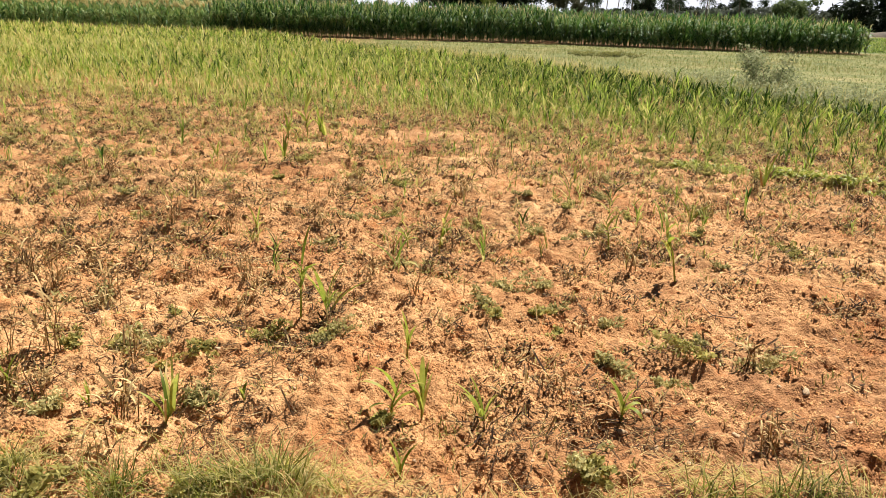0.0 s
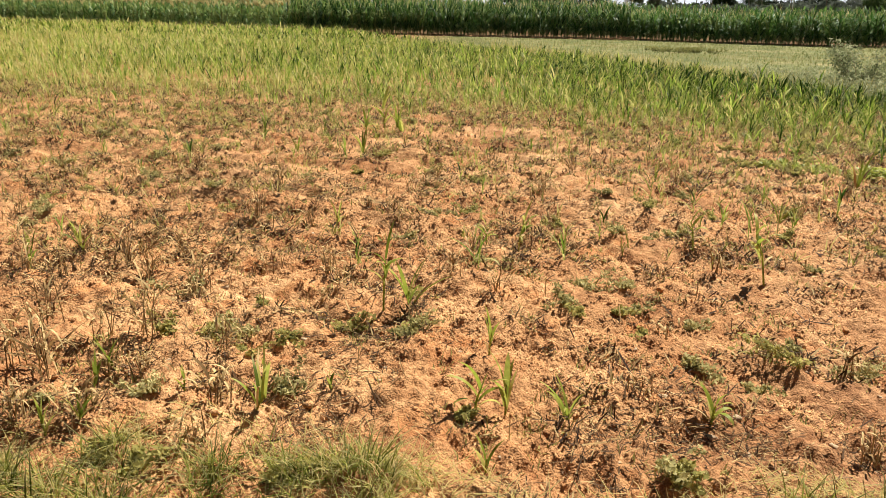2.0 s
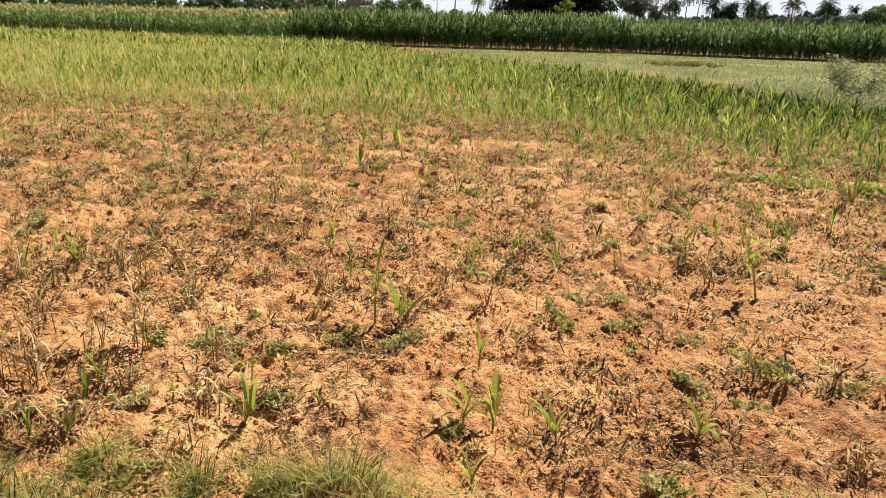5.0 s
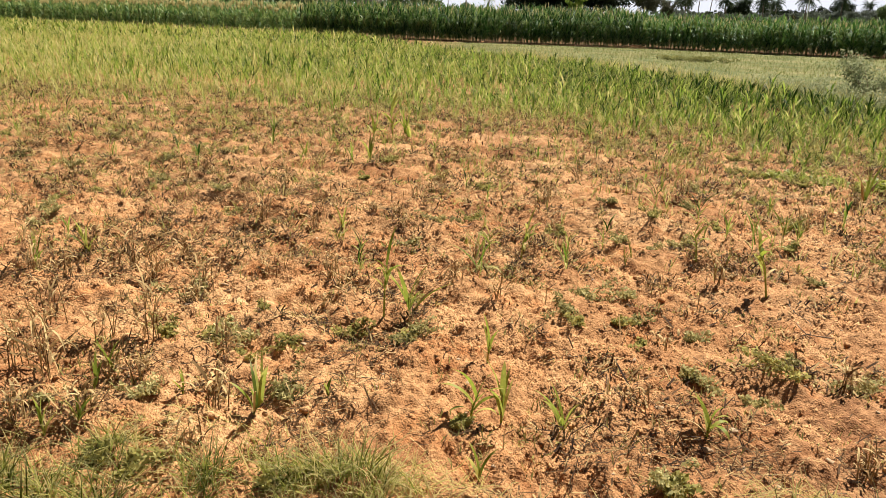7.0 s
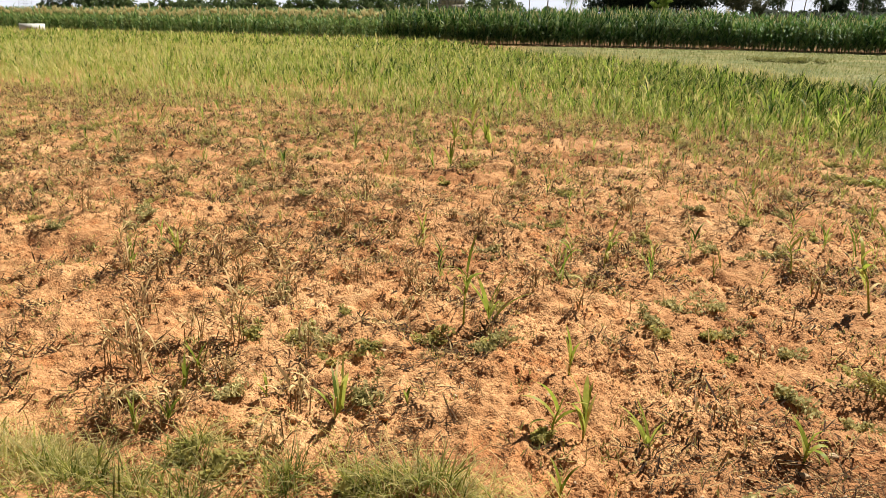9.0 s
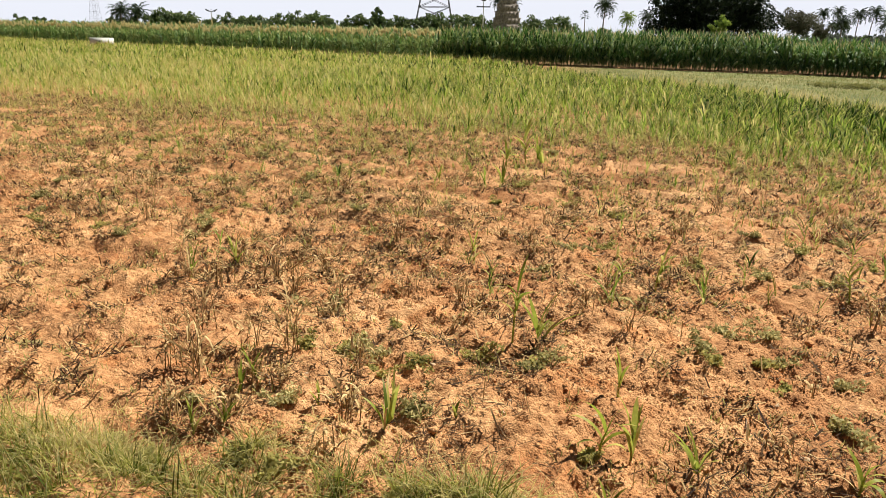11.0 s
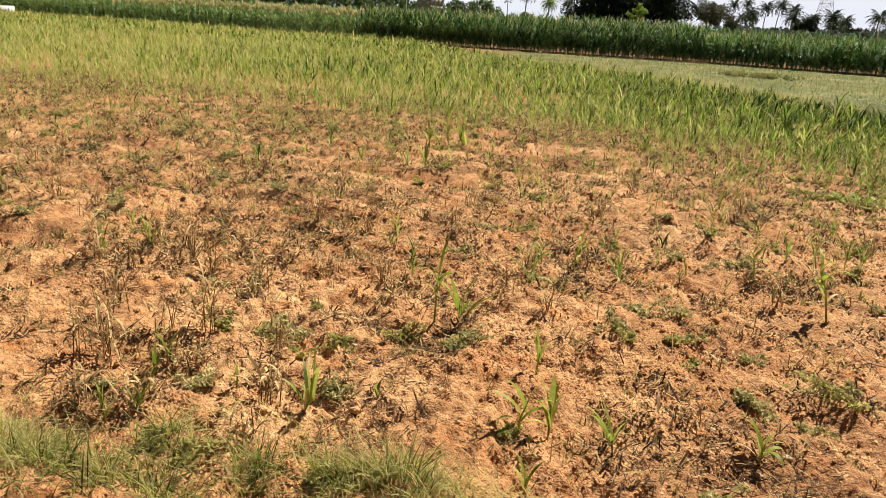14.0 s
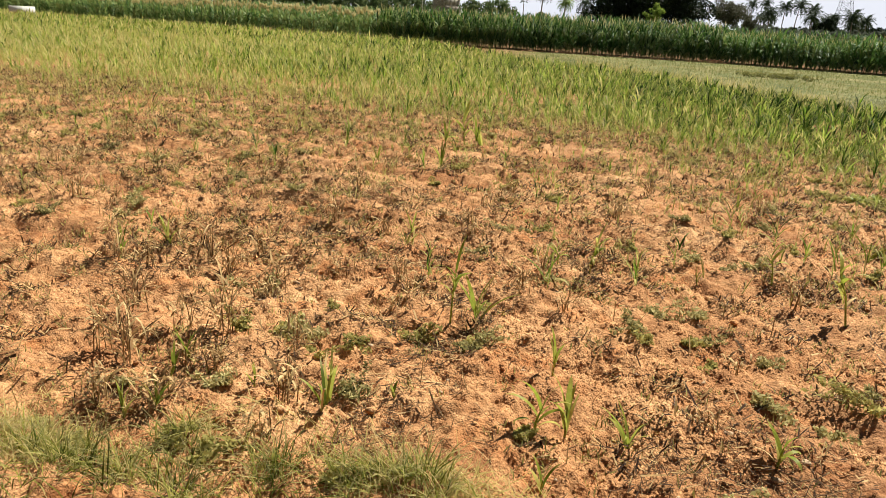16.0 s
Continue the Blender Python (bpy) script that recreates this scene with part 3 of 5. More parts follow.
def build_crop():
    g = np.random.default_rng(31)
    kinds = [sorghum_arrays(40 + i, 0.38, 9, 3, 0.68).arrays() for i in range(8)]
    plainest = [sorghum_arrays(80 + i, 0.43, 4, 2, 1.4).arrays() for i in range(8)]
    simple = [sorghum_arrays(60 + i, 0.39, 7, 2, 0.78).arrays() for i in range(8)]
    n = 190000
    y = 8 + 50 * g.uniform(0, 1, n) ** 1.5
    half = np.minimum(1.02 * y + 3, 60)
    x = -half + g.uniform(0, 1, n) * (half + np.minimum(0.75 * y, 14))
    deep = crop_depth(x, y)
    inside = (y < line_y(x, CROP_BACK) + 0.4 * value_noise(x, y, 0.8, 5)) & (y < line_y(x, CORN_FRONT) - 0.5)
    density = np.clip((deep + 2.6) / 4.2, 0.0, 1) ** 1.35 * (0.75 + 0.4 * value_noise(x, y, 2.3, 33))
    density = density * np.clip(20.0 / y, 0.42, 1.0) + 0.06 * (deep > -8)
    # keep the sampling even over the area
    rate = (0.6667 / 50) * ((y - 8) / 50 + 1e-4) ** (-1 / 3) / (half + np.minimum(0.75 * y, 14)) * n
    keep = inside & (g.uniform(0, 1, n) < density * 56.0 / np.maximum(rate, 1e-6))
    x, y, deep = x[keep], y[keep], deep[keep]
    size = np.clip(0.60 + 0.06 * deep, 0.40, 0.84) * g.normal(1, 0.3, len(x)).clip(0.4, 1.8) * (1 + 0.12 * np.clip(x / 5, 0, 1))
    yellow = 0.04 - 0.045 * np.clip(deep, -3, 3.5) - 0.13 * np.clip(x / 5, -3.0, 0) - 0.24 * np.clip(x / 5, 0, 1) + 0.12 * value_noise(x, y, 3.0, 9) + g.normal(0, 0.26, len(x))
    pick = g.integers(0, 8, len(x))
    v, f, t, a, s = gather([spread(kind[i], x[w], y[w], ground_z(x[w], y[w]) - 0.01, g.uniform(0, 6.28, w.sum()), size[w], yellow[w])
                            for i in range(8) for kind, w in ((kinds, (pick == i) & (y < 14)), (simple, (pick == i) & (y >= 14) & (y < 31)), (plainest, (pick == i) & (y >= 31)))])
    tagged(new("sorghum_crop", mesh_of("sorghum_crop", v, f, M_SORGHUM, t, a)), "dense crop of young yellow-green sorghum in red soil", "crop", kind="stuff")


build_crop()


def build_sparse_tufts():
    """Single tufts standing on the bare soil in front of the crop."""
    g = np.random.default_rng(77)
    models = []
    for i in range(6):
        q = sorghum_arrays(300 + i, 0.40, 7, 5, 0.62)
        top = new("sorghum_tuft", q.mesh("sorghum_tuft", M_SORGHUM))
        tagged(top, "thin young sorghum tuft standing in bare soil", "sorghum plant", "scattered sorghum tufts")
        models.append(top)
    used = [False] * 6
    made = 0
    while made < 290:
        y = g.uniform(4.6, 15.5)
        x = g.uniform(-0.85 * y - 0.5, 0.62 * y)
        deep = float(crop_depth(x, y))
        if deep > 1.0 or g.uniform() > 0.12 + 0.88 * math.exp(min(deep, 0) / 2.0) or y > 16:
            continue
        i = int(g.integers(0, 6))
        m = pose(x, y, float(ground_z(x, y)) - 0.01, 0, 0, g.uniform(0, 360)) @ Matrix.Scale(min(1.5, max(0.4, g.normal(0.75, 0.25))), 4)
        if used[i]:
            copy_thing(models[i], m)
        else:
            models[i].matrix_basis, used[i] = m, True
        made += 1


build_sparse_tufts()


# ---- pale turf beyond the crop ----
def build_turf():
    g = np.random.default_rng(51)
    n = 84000
    y = 9 + 32 * g.uniform(0, 1, n)
    x = -8 + 36 * g.uniform(0, 1, n)
    keep = (y > line_y(x, CROP_BACK) - 0.3) & (y < line_y(x, CORN_FRONT) - 0.2) & (x < 0.75 * y + 2)
    x, y = x[keep], y[keep]
    patch = value_noise(x, y, 2.2, 61)
    k = len(x)
    q = Soup()
    q.add(*ribbons(np.stack([x, y, ground_z(x, y) - 0.01], 1), g.uniform(0, 6.28, k), g.uniform(0.05, 0.17, k) * (1 + 0.5 * patch), g.uniform(0.02, 0.045, k), g.uniform(0.2, 1.2, k),
                   g.uniform(0, 0.9, k), 1, np.clip(0.45 + 0.35 * patch + g.normal(0, 0.3, k), 0, 1)))
    tagged(new("pale_turf", q.mesh("pale_turf", M_TURF)), "short pale yellow-green turf beside the crop", "grass", kind="stuff")
    # taller dry seed grass along the crop's edge
    n = 2600
    x = g.uniform(-1, 9, n)
    y = line_y(x, CROP_BACK) + np.abs(g.normal(0, 1.6, n))
    q = Soup()
    q.add(*ribbons(np.stack([x, y, ground_z(x, y)], 1), g.uniform(0, 6.28, n), g.uniform(0.2, 0.55, n), 0.012, g.uniform(0, 0.35, n), g.uniform(0, 0.8, n), 3, np.clip(g.normal(0.75, 0.2, n), 0, 1)))
    tagged(new("dry_grass", q.mesh("dry_grass", M_VERGE)), "dry seeding grass along the crop's edge", "grass", kind="stuff")


build_turf()


def leaf_cluster(g, centres, radius, count, size, flat=0.6):
    """Small leaves scattered round centres, as quads: verts, faces, tone, along."""
    n = len(centres) * count
    c = np.repeat(np.asarray(centres, float), count, 0)
    r = np.repeat(np.broadcast_to(radius, len(centres)), count)
    d = g.normal(0, 1, (n, 3))
    d /= np.linalg.norm(d, axis=1)[:, None]
    p = c + d * (r * g.uniform(0.25, 1.0, n) ** 0.6)[:, None] * (1, 1, flat)
    u = g.normal(0, 1, (n, 3))
    u /= np.linalg.norm(u, axis=1)[:, None]
    w = np.cross(u, g.normal(0, 1, (n, 3)))
    w /= np.linalg.norm(w, axis=1)[:, None]
    s = (size * g.uniform(0.6, 1.4, n))[:, None]
    v = np.stack([p - u * s, p + w * s * 0.45, p + u * s, p - w * s * 0.45], 1).reshape(-1, 3)
    f = np.arange(n * 4).reshape(-1, 4)
    # paler at each clump's top, darker beneath: light from above painted into the tone
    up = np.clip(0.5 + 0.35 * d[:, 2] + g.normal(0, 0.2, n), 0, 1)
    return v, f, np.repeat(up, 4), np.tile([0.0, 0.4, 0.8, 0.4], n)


def build_shrub():
    g = np.random.default_rng(5)
    x, y = 7.2, 16.6
    top = tagged(new("shrub"), "sparse grey-green wild shrub beside the crop", "shrub")
    top.matrix_basis = pose(x, y, float(ground_z(x, y)))
    tips = []
    for i in range(11):
        a, l, k = g.uniform(0, 6.28), g.uniform(0.5, 1.2), g.uniform(0.2, 0.8)
        s = np.linspace(0, 1, 5)
        p = np.stack([np.cos(a) * k * l * s ** 1.2, np.sin(a) * k * l * s ** 1.2, l * s * (1 - 0.25 * k)], 1) + g.normal(0, 0.015, (5, 3)) * s[:, None]
        part("branch", Soup().add(*tube(p, np.linspace(0.010, 0.003, 5), 4), 0.5, 0.5).mesh("shrub_branch", M_TWIG), top, "thin brown branch")
        tips += [p[2], p[3], p[4], (p[3] + p[4]) / 2]
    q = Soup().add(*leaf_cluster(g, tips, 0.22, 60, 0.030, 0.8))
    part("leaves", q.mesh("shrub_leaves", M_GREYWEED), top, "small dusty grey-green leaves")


build_shrub()


def build_grey_weeds():
    g = np.random.default_rng(15)
    n = 640
    x = 5.6 + 5.0 * g.uniform(0, 1, n)
    y = line_y(x, CROP_BACK) - 0.6 + 5.0 * g.uniform(0, 1, n) ** 1.5
    h = g.uniform(0.15, 0.5, n)
    c = np.stack([x, y, ground_z(x, y) + h * 0.6], 1)
    q = Soup().add(*leaf_cluster(g, c, h * 0.7, 60, 0.028, 0.9))
    for i in range(0, n, 2):
        b = (x[i], y[i], float(ground_z(x[i], y[i])))
        q.add(*tube([b, (b[0] + 0.03, b[1], b[2] + h[i])], [0.004, 0.002], 3), 0.2, 0.0)
    tagged(new("grey_weeds", q.mesh("grey_weeds", M_GREYWEED)), "tangle of dusty grey-green weeds beside the crop", "weeds", kind="stuff")
    # a withered dark patch out on the turf
    for cx, cy, w, nn in ((7.0, 31.3, 0.5, 40), (5.7, 31.5, 0.3, 12)):
        x = cx + g.normal(0, w, nn)
        y = cy + g.normal(0, 0.4, nn)
        c = np.stack([x, y, ground_z(x, y) + 0.1], 1)
        v, f, tone, along = leaf_cluster(g, c, 0.17, 60, 0.03, 0.6)
        q = Soup().add(v, f, 0.45 * tone, along)
        tagged(new("withered_weeds", q.mesh("withered_weeds", M_WEED)), "withered olive-brown weeds on pale turf", "weeds", kind="stuff")


build_grey_weeds()


# ---- far trees ----
def tree(x, y, width, height, mat, label, seed, leaf=0.42, dense=1.0, low=0.12, kind="tree"):
    g = np.random.default_rng(seed)
    top = tagged(new(kind), label, "tree", "trees along the horizon")
    top.matrix_basis = pose(x, y, 0)
    wood = Soup()
    fork = height * 0.32
    s = np.linspace(0, 1, 5)
    bend = g.normal(0, 0.04 * height, 2)
    trunk = np.stack([bend[0] * s, bend[1] * s, fork * s - 0.1], 1)
    wood.add(*tube(trunk, np.linspace(0.05 * height ** 0.9, 0.03 * height ** 0.9, 5), 7), 0.5, 0.5)
    centres, radii = [], []
    limbs = 9 if width < 20 else 16
    for i in range(limbs):
        a = 2 * np.pi * i / limbs + g.normal(0, 0.3)
        reach = width / 2 * g.uniform(0.45, 0.92)
        rise = (height - fork) * g.uniform(0.15, 0.86) * (1.15 - 0.45 * reach / (width / 2))
        p = np.stack([trunk[-1][0] + np.cos(a) * reach * s, trunk[-1][1] + np.sin(a) * reach * s, trunk[-1][2] + rise * s ** 0.8], 1)
        p += g.normal(0, 0.02 * height, (5, 3)) * s[:, None]
        wood.add(*tube(p, np.linspace(0.024 * height, 0.006 * height, 5), 5), 0.5, 0.5)
        for k in (2, 3, 4):
            centres.append(p[k] + g.normal(0, 0.05 * width, 3))
            radii.append(width * g.uniform(0.09, 0.17))
    for i in range(18 if width < 20 else 60):
        a, e, q = g.uniform(0, 6.28), g.uniform(0, 1), g.uniform(0.3, 1.0)
        rim = math.sqrt(max(0.03, 1 - max(0.0, (e - 0.3) / 0.7) ** 2))
        centres.append(np.array([np.cos(a) * rim * q * width * 0.42, np.sin(a) * rim * q * width * 0.42, height * low + (height * (0.93 - low)) * e]))
        radii.append(width * g.uniform(0.08, 0.16))
    part("trunk", wood.mesh("tree_trunk", M_BARK), top)
    radii = np.minimum(np.array(radii), height * 0.2)
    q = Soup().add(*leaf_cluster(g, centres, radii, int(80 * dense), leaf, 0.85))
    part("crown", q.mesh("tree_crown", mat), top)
    return top


def coconut_palm(x, y, height, seed, spread_size=1.0, label="coconut palm with a ragged feathery crown", mat=None):
    g = np.random.default_rng(seed)
    top = tagged(new("coconut_palm"), label, "palm tree", "palms along the horizon")
    top.matrix_basis = pose(x, y, 0)
    s = np.linspace(0, 1, 8)
    b = g.normal(0, 0.05 * height, 2)
    trunk = np.stack([b[0] * s ** 2, b[1] * s ** 2, height * s - 0.1], 1)
    part("trunk", Soup().add(*tube(trunk, np.linspace(0.27, 0.17, 8), 7), 0.5, 0.5).mesh("palm_trunk", M_BARK), top, "thin grey leaning trunk")
    head = trunk[-1]
    for i in range(26):
        a, e = 2.4 * i + g.normal(0, 0.2), 1.4 - 2.3 * i / 26
        L = 4.3 * spread_size * g.uniform(0.85, 1.1)
        t = np.linspace(0, 1, 9)
        el = e - 1.25 * t ** 1.4
        rr, zz = np.concatenate([[0], np.cumsum(np.cos(el[1:]) * L / 8)]), np.concatenate([[0], np.cumsum(np.sin(el[1:]) * L / 8)])
        rib = np.stack([np.cos(a) * rr, np.sin(a) * rr, zz], 1) + head
        q = Soup().add(*tube(rib, np.linspace(0.05, 0.012, 9), 3), 0.8, 0.3)
        pts = np.repeat(rib[1:], 4, 0) - np.tile(np.array([[0], [0.25], [0.5], [0.75]]), (8, 1)) * (np.gradient(rib, axis=0)[1:]).repeat(4, 0)
        n = len(pts)
        for sign in (-1, 1):
            q.add(*ribbons(pts, a + sign * 1.05 + g.normal(0, 0.15, n), 1.3 * spread_size * np.repeat(np.sin(np.pi * (0.2 + 0.72 * t[1:])), 4), 0.5 * spread_size, 1.5 + g.normal(0, 0.25, n), 0.8, 1, np.clip(g.normal(0.4, 0.2, n), 0, 1), 1.2))
        part("frond", q.mesh("palm_frond", mat or M_PALM), top)
    return top


def fan_palm(x, y, height, seed, size=1.0):
    g = np.random.default_rng(seed)
    top = tagged(new("fan_palm"), "palmyra palm with a round head of stiff fan leaves", "palm tree", "palms along the horizon")
    top.matrix_basis = pose(x, y, 0)
    part("trunk", Soup().add(*tube([(0, 0, -0.1), (0.05, 0, height * 0.5), (0, 0, height)], [0.25, 0.19, 0.17], 7), 0.5, 0.5).mesh("palm_trunk", M_BARK), top, "straight dark trunk")
    for i in range(18):
        a, e = 2.4 * i, 1.4 - 2.3 * i / 18
        stem = 1.0 * size
        tip = np.array([np.cos(a) * math.cos(e), np.sin(a) * math.cos(e), math.sin(e)]) * stem + (0, 0, height)
        q = Soup().add(*tube([(0, 0, height), tip], [0.04, 0.025], 4), 0.6, 0.3)
        n = 13
        fan = np.linspace(-1.5, 1.5, n)
        q.add(*ribbons(np.tile(tip, (n, 1)), a + fan, 0.95 * size * (1 - 0.15 * np.abs(fan)), 0.2 * size, 1.57 - e * 0.8 + 0 * fan, 0.35, 2, np.clip(g.normal(0.35, 0.15, n), 0, 1), 0.8))
        part("fan_leaf", q.mesh("fan_leaf", M_PALM), top)
    return top


GREEN_LABEL = "rounded green tree in the far tree line"
# x, y, crown width, height
TREES = [
    (-249, 256, 14.0, 4.9), (-149, 203, 8.2, 8.2), (-141, 204, 9.0, 7.2), (-154, 194, 10.5, 4.4), (-166, 268, 6.5, 8.7), (-163, 282, 15.5, 7.2),
    (-137, 260, 14.5, 8.5), (-129, 269, 16.0, 9.1), (-171, 265, 8.0, 5.6), (-116, 270, 4.6, 8.6), (-112, 272, 6.0, 9.1), (-106, 297, 12.0, 9.0),
    (-114, 294, 8.5, 8.2), (-90, 291, 16.0, 10.1), (-72, 285, 21.0, 8.9), (-42, 248, 8.0, 7.8), (-35, 260, 12.5, 8.9), (-20, 251, 3.4, 4.9),
]
for i, (x, y, w, h) in enumerate(TREES):
    tree(x, y, 1.3 * w, 0.8 * h, M_CROWN, GREEN_LABEL, 400 + i, 0.46 if w < 10 else 0.58, 0.42, 0.02)
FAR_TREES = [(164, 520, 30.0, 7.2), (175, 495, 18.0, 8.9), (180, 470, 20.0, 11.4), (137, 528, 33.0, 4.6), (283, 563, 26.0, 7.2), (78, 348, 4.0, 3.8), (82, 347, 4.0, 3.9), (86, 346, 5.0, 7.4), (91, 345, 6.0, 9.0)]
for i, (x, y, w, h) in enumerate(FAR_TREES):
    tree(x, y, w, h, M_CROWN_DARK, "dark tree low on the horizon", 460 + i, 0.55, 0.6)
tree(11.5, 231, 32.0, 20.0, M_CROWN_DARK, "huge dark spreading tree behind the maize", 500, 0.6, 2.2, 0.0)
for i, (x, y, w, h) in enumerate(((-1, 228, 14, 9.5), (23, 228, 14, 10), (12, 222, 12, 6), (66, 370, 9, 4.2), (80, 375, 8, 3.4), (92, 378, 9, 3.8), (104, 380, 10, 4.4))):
    tree(x, y, w, h, M_CROWN_DARK if i < 3 else M_CROWN_HAZED, "dark bush in the far tree line", 580 + i, 0.4, 0.7, 0.0)
tree(12.2, 199, 4.8, 7.2, M_CROWN_BRIGHT, "small bright yellow-green tree before a dark one", 501, 0.3, 0.5, 0.3)
tree(39.8, 270, 13.5, 11.2, M_CROWN_GREY, "dusty grey-brown feathery tree", 502, 0.30, 2.2, 0.03)
tree(48, 280, 7.0, 6.9, M_CROWN_GREY, "dusty grey-brown feathery tree", 503, 0.30, 0.8, 0.05)
tree(120, 269, 18.0, 8.6, M_CROWN, "broad domed green tree behind the maize", 504, 0.42, 1.3, 0.05)
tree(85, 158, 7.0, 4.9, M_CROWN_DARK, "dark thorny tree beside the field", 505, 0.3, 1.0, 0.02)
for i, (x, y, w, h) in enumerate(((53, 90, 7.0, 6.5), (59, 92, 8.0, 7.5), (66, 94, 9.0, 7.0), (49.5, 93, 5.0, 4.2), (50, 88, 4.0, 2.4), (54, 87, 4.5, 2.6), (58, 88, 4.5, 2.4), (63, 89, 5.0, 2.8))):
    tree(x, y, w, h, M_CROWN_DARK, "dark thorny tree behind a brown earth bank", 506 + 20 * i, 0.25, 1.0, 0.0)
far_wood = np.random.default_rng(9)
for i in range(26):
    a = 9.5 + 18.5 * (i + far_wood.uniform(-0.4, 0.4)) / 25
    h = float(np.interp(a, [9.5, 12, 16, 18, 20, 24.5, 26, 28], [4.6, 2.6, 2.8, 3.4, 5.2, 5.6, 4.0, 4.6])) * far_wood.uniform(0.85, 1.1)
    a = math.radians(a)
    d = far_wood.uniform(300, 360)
    tree(d * math.sin(a), d * math.cos(a), far_wood.uniform(10, 17), h, M_CROWN_HAZED, "hazy dark green tree in the far wood", 540 + i, 0.55, 0.35, 0.0)
tree(-114, 295, 6.0, 10.8, M_CROWN, "tall round-headed tree in the far tree line", 508, 0.36, 0.8, 0.5)

# x, y, height of the head, size of the crown
PALMS = [
    (-151, 188, 5.4, 1.0), (-148, 191, 5.2, 1.0), (-67, 308, 14.8, 1.1), (-61, 309, 12.4, 1.1), (-66, 319, 14.0, 1.1), (-22, 272, 11.6, 1.15), (-7, 256, 7.8, 0.9),
    (68, 393, 13.6, 1.0), (76, 402, 14.8, 1.0), (82, 391, 13.0, 1.2), (88, 393, 14.2, 1.2), (96, 398, 12.8, 1.1), (74, 381, 8.0, 1.1), (68, 372, 7.6, 0.9), (102, 386, 8.0, 1.2),
    (111, 427, 8.0, 1.2), (143, 483, 8.2, 1.3), (185, 491, 10.0, 1.3), (116, 382, 8.4, 1.2), (116, 404, 5.6, 1.2), (101, 397, 5.2, 1.2), (103, 386, 8.8, 1.0), (192, 466, 10.2, 1.2), (145, 280, 7.0, 1.0), (151, 277, 8.0, 1.0),
]
for i, (x, y, h, k) in enumerate(PALMS):
    coconut_palm(x, y, h, 600 + i, k)
# palms standing among the trees of the far wood
for i in range(5):
    coconut_palm(60 + 12 * i + far_wood.uniform(-3, 3), 300 - 4 * i, far_wood.uniform(7.2, 8.4), 660 + i, far_wood.uniform(1.0, 1.2))
coconut_palm(-13, 252, 7.2, 640, 0.85, "young coconut palm with bright yellow-green fronds", M_CROWN_BRIGHT)
fan_palm(-39, 376, 10.4, 650, 1.5)

# ---- pylons, poles and far buildings ----
def pylon(x, y, turn, base, height, waist, label, bar=0.11):
    top = tagged(new("lattice_pylon"), label, "pylon")
    top.matrix_basis = pose(x, y, 0, 0, 0, turn)
    def corner(i, z):
        w = base + (waist - base) * min(1.0, z / (height * 0.75))
        return np.array([(-1, 1, 1, -1)[i] * w / 2, (-1, -1, 1, 1)[i] * w / 2, z])
    levels = [height * q for q in (0, 0.12, 0.23, 0.33, 0.42, 0.5, 0.58, 0.65, 0.72, 0.79, 0.86, 0.93, 1.0)]
    for i in range(4):
        part("leg", Soup().add(*tube([corner(i, z) for z in levels], bar, 4), 0.5, 0.5).mesh("pylon_leg", M_STEEL), top)
    q = Soup()
    for a, b in zip(levels[:-1], levels[1:]):
        for i in range(4):
            j = (i + 1) % 4
            q.add(*beam(corner(i, a), corner(j, b), bar * 0.6), 0.5, 0.5)
            q.add(*beam(corner(j, a), corner(i, b), bar * 0.6), 0.5, 0.5)
            q.add(*beam(corner(i, b), corner(j, b), bar * 0.6), 0.5, 0.5)
    part("bracing", q.mesh("pylon_bracing", M_STEEL), top)
    for z in (0.74, 0.85, 0.96):
        q = Soup()
        for sx in (-1, 1):
            for yy in (-waist / 2, waist / 2):
                q.add(*beam((0, yy, height * z), (sx * base * 0.75, 0, height * z + 0.2), 0.08), 0.5, 0.5)
                q.add(*beam((0, yy, height * (z + 0.03)), (sx * base * 0.75, 0, height * z + 0.2), 0.06), 0.5, 0.5)
        part("cross_arm", q.mesh("pylon_arm", M_STEEL), top)


pylon(-91.8, 301.5, 17, 16.5, 48, 3.0, "grey steel lattice pylon rising out of the trees", 0.17)
pylon(185, 668, 0, 15, 62, 3.0, "far grey steel lattice pylon", 0.14)
pylon(-408, 480, 10, 7.0, 44, 1.4, "faint far steel lattice pylon", 0.06)


def utility_pole(x, y, height, turn, arms, label, vee=False):
    top = tagged(new("utility_pole"), label, "utility pole")
    top.matrix_basis = pose(x, y, 0, 0, 0, turn)
    part("post", Soup().add(*tube([(0, 0, -0.2), (0, 0, height * 0.5), (0, 0, height)], [0.17, 0.14, 0.11], 6), 0.5, 0.5).mesh("pole_post", M_POLE), top, "pale concrete post")
    for z, w in arms:
        arm = Soup()
        if vee:
            for sx in (-1, 1):
                arm.add(*beam((0, 0, z - 0.5), (sx * w / 2, 0, z + 0.35), 0.13), 0.5, 0.5)
                arm.add(*beam((sx * w / 2, 0, z + 0.35), (sx * w * 0.25, 0, z - 0.45), 0.11), 0.5, 0.5)
        else:
            arm.add(*box(0, 0, z, w, 0.2, 0.32), 0.5, 0.5)
        bar = part("cross_arm", arm.mesh("pole_arm", M_IRON), top, "dark iron cross arm")
        for k in (-0.46, 0.0, 0.46):
            q = Soup().add(*tube([(k * w, 0, z + 0.06), (k * w, 0, z + 0.16), (k * w, 0, z + 0.3), (k * w, 0, z + 0.38)], [0.04, 0.09, 0.1, 0.03], 6), 0.5, 0.5)
            part("insulator", q.mesh("pole_insulator", M_IRON), bar)


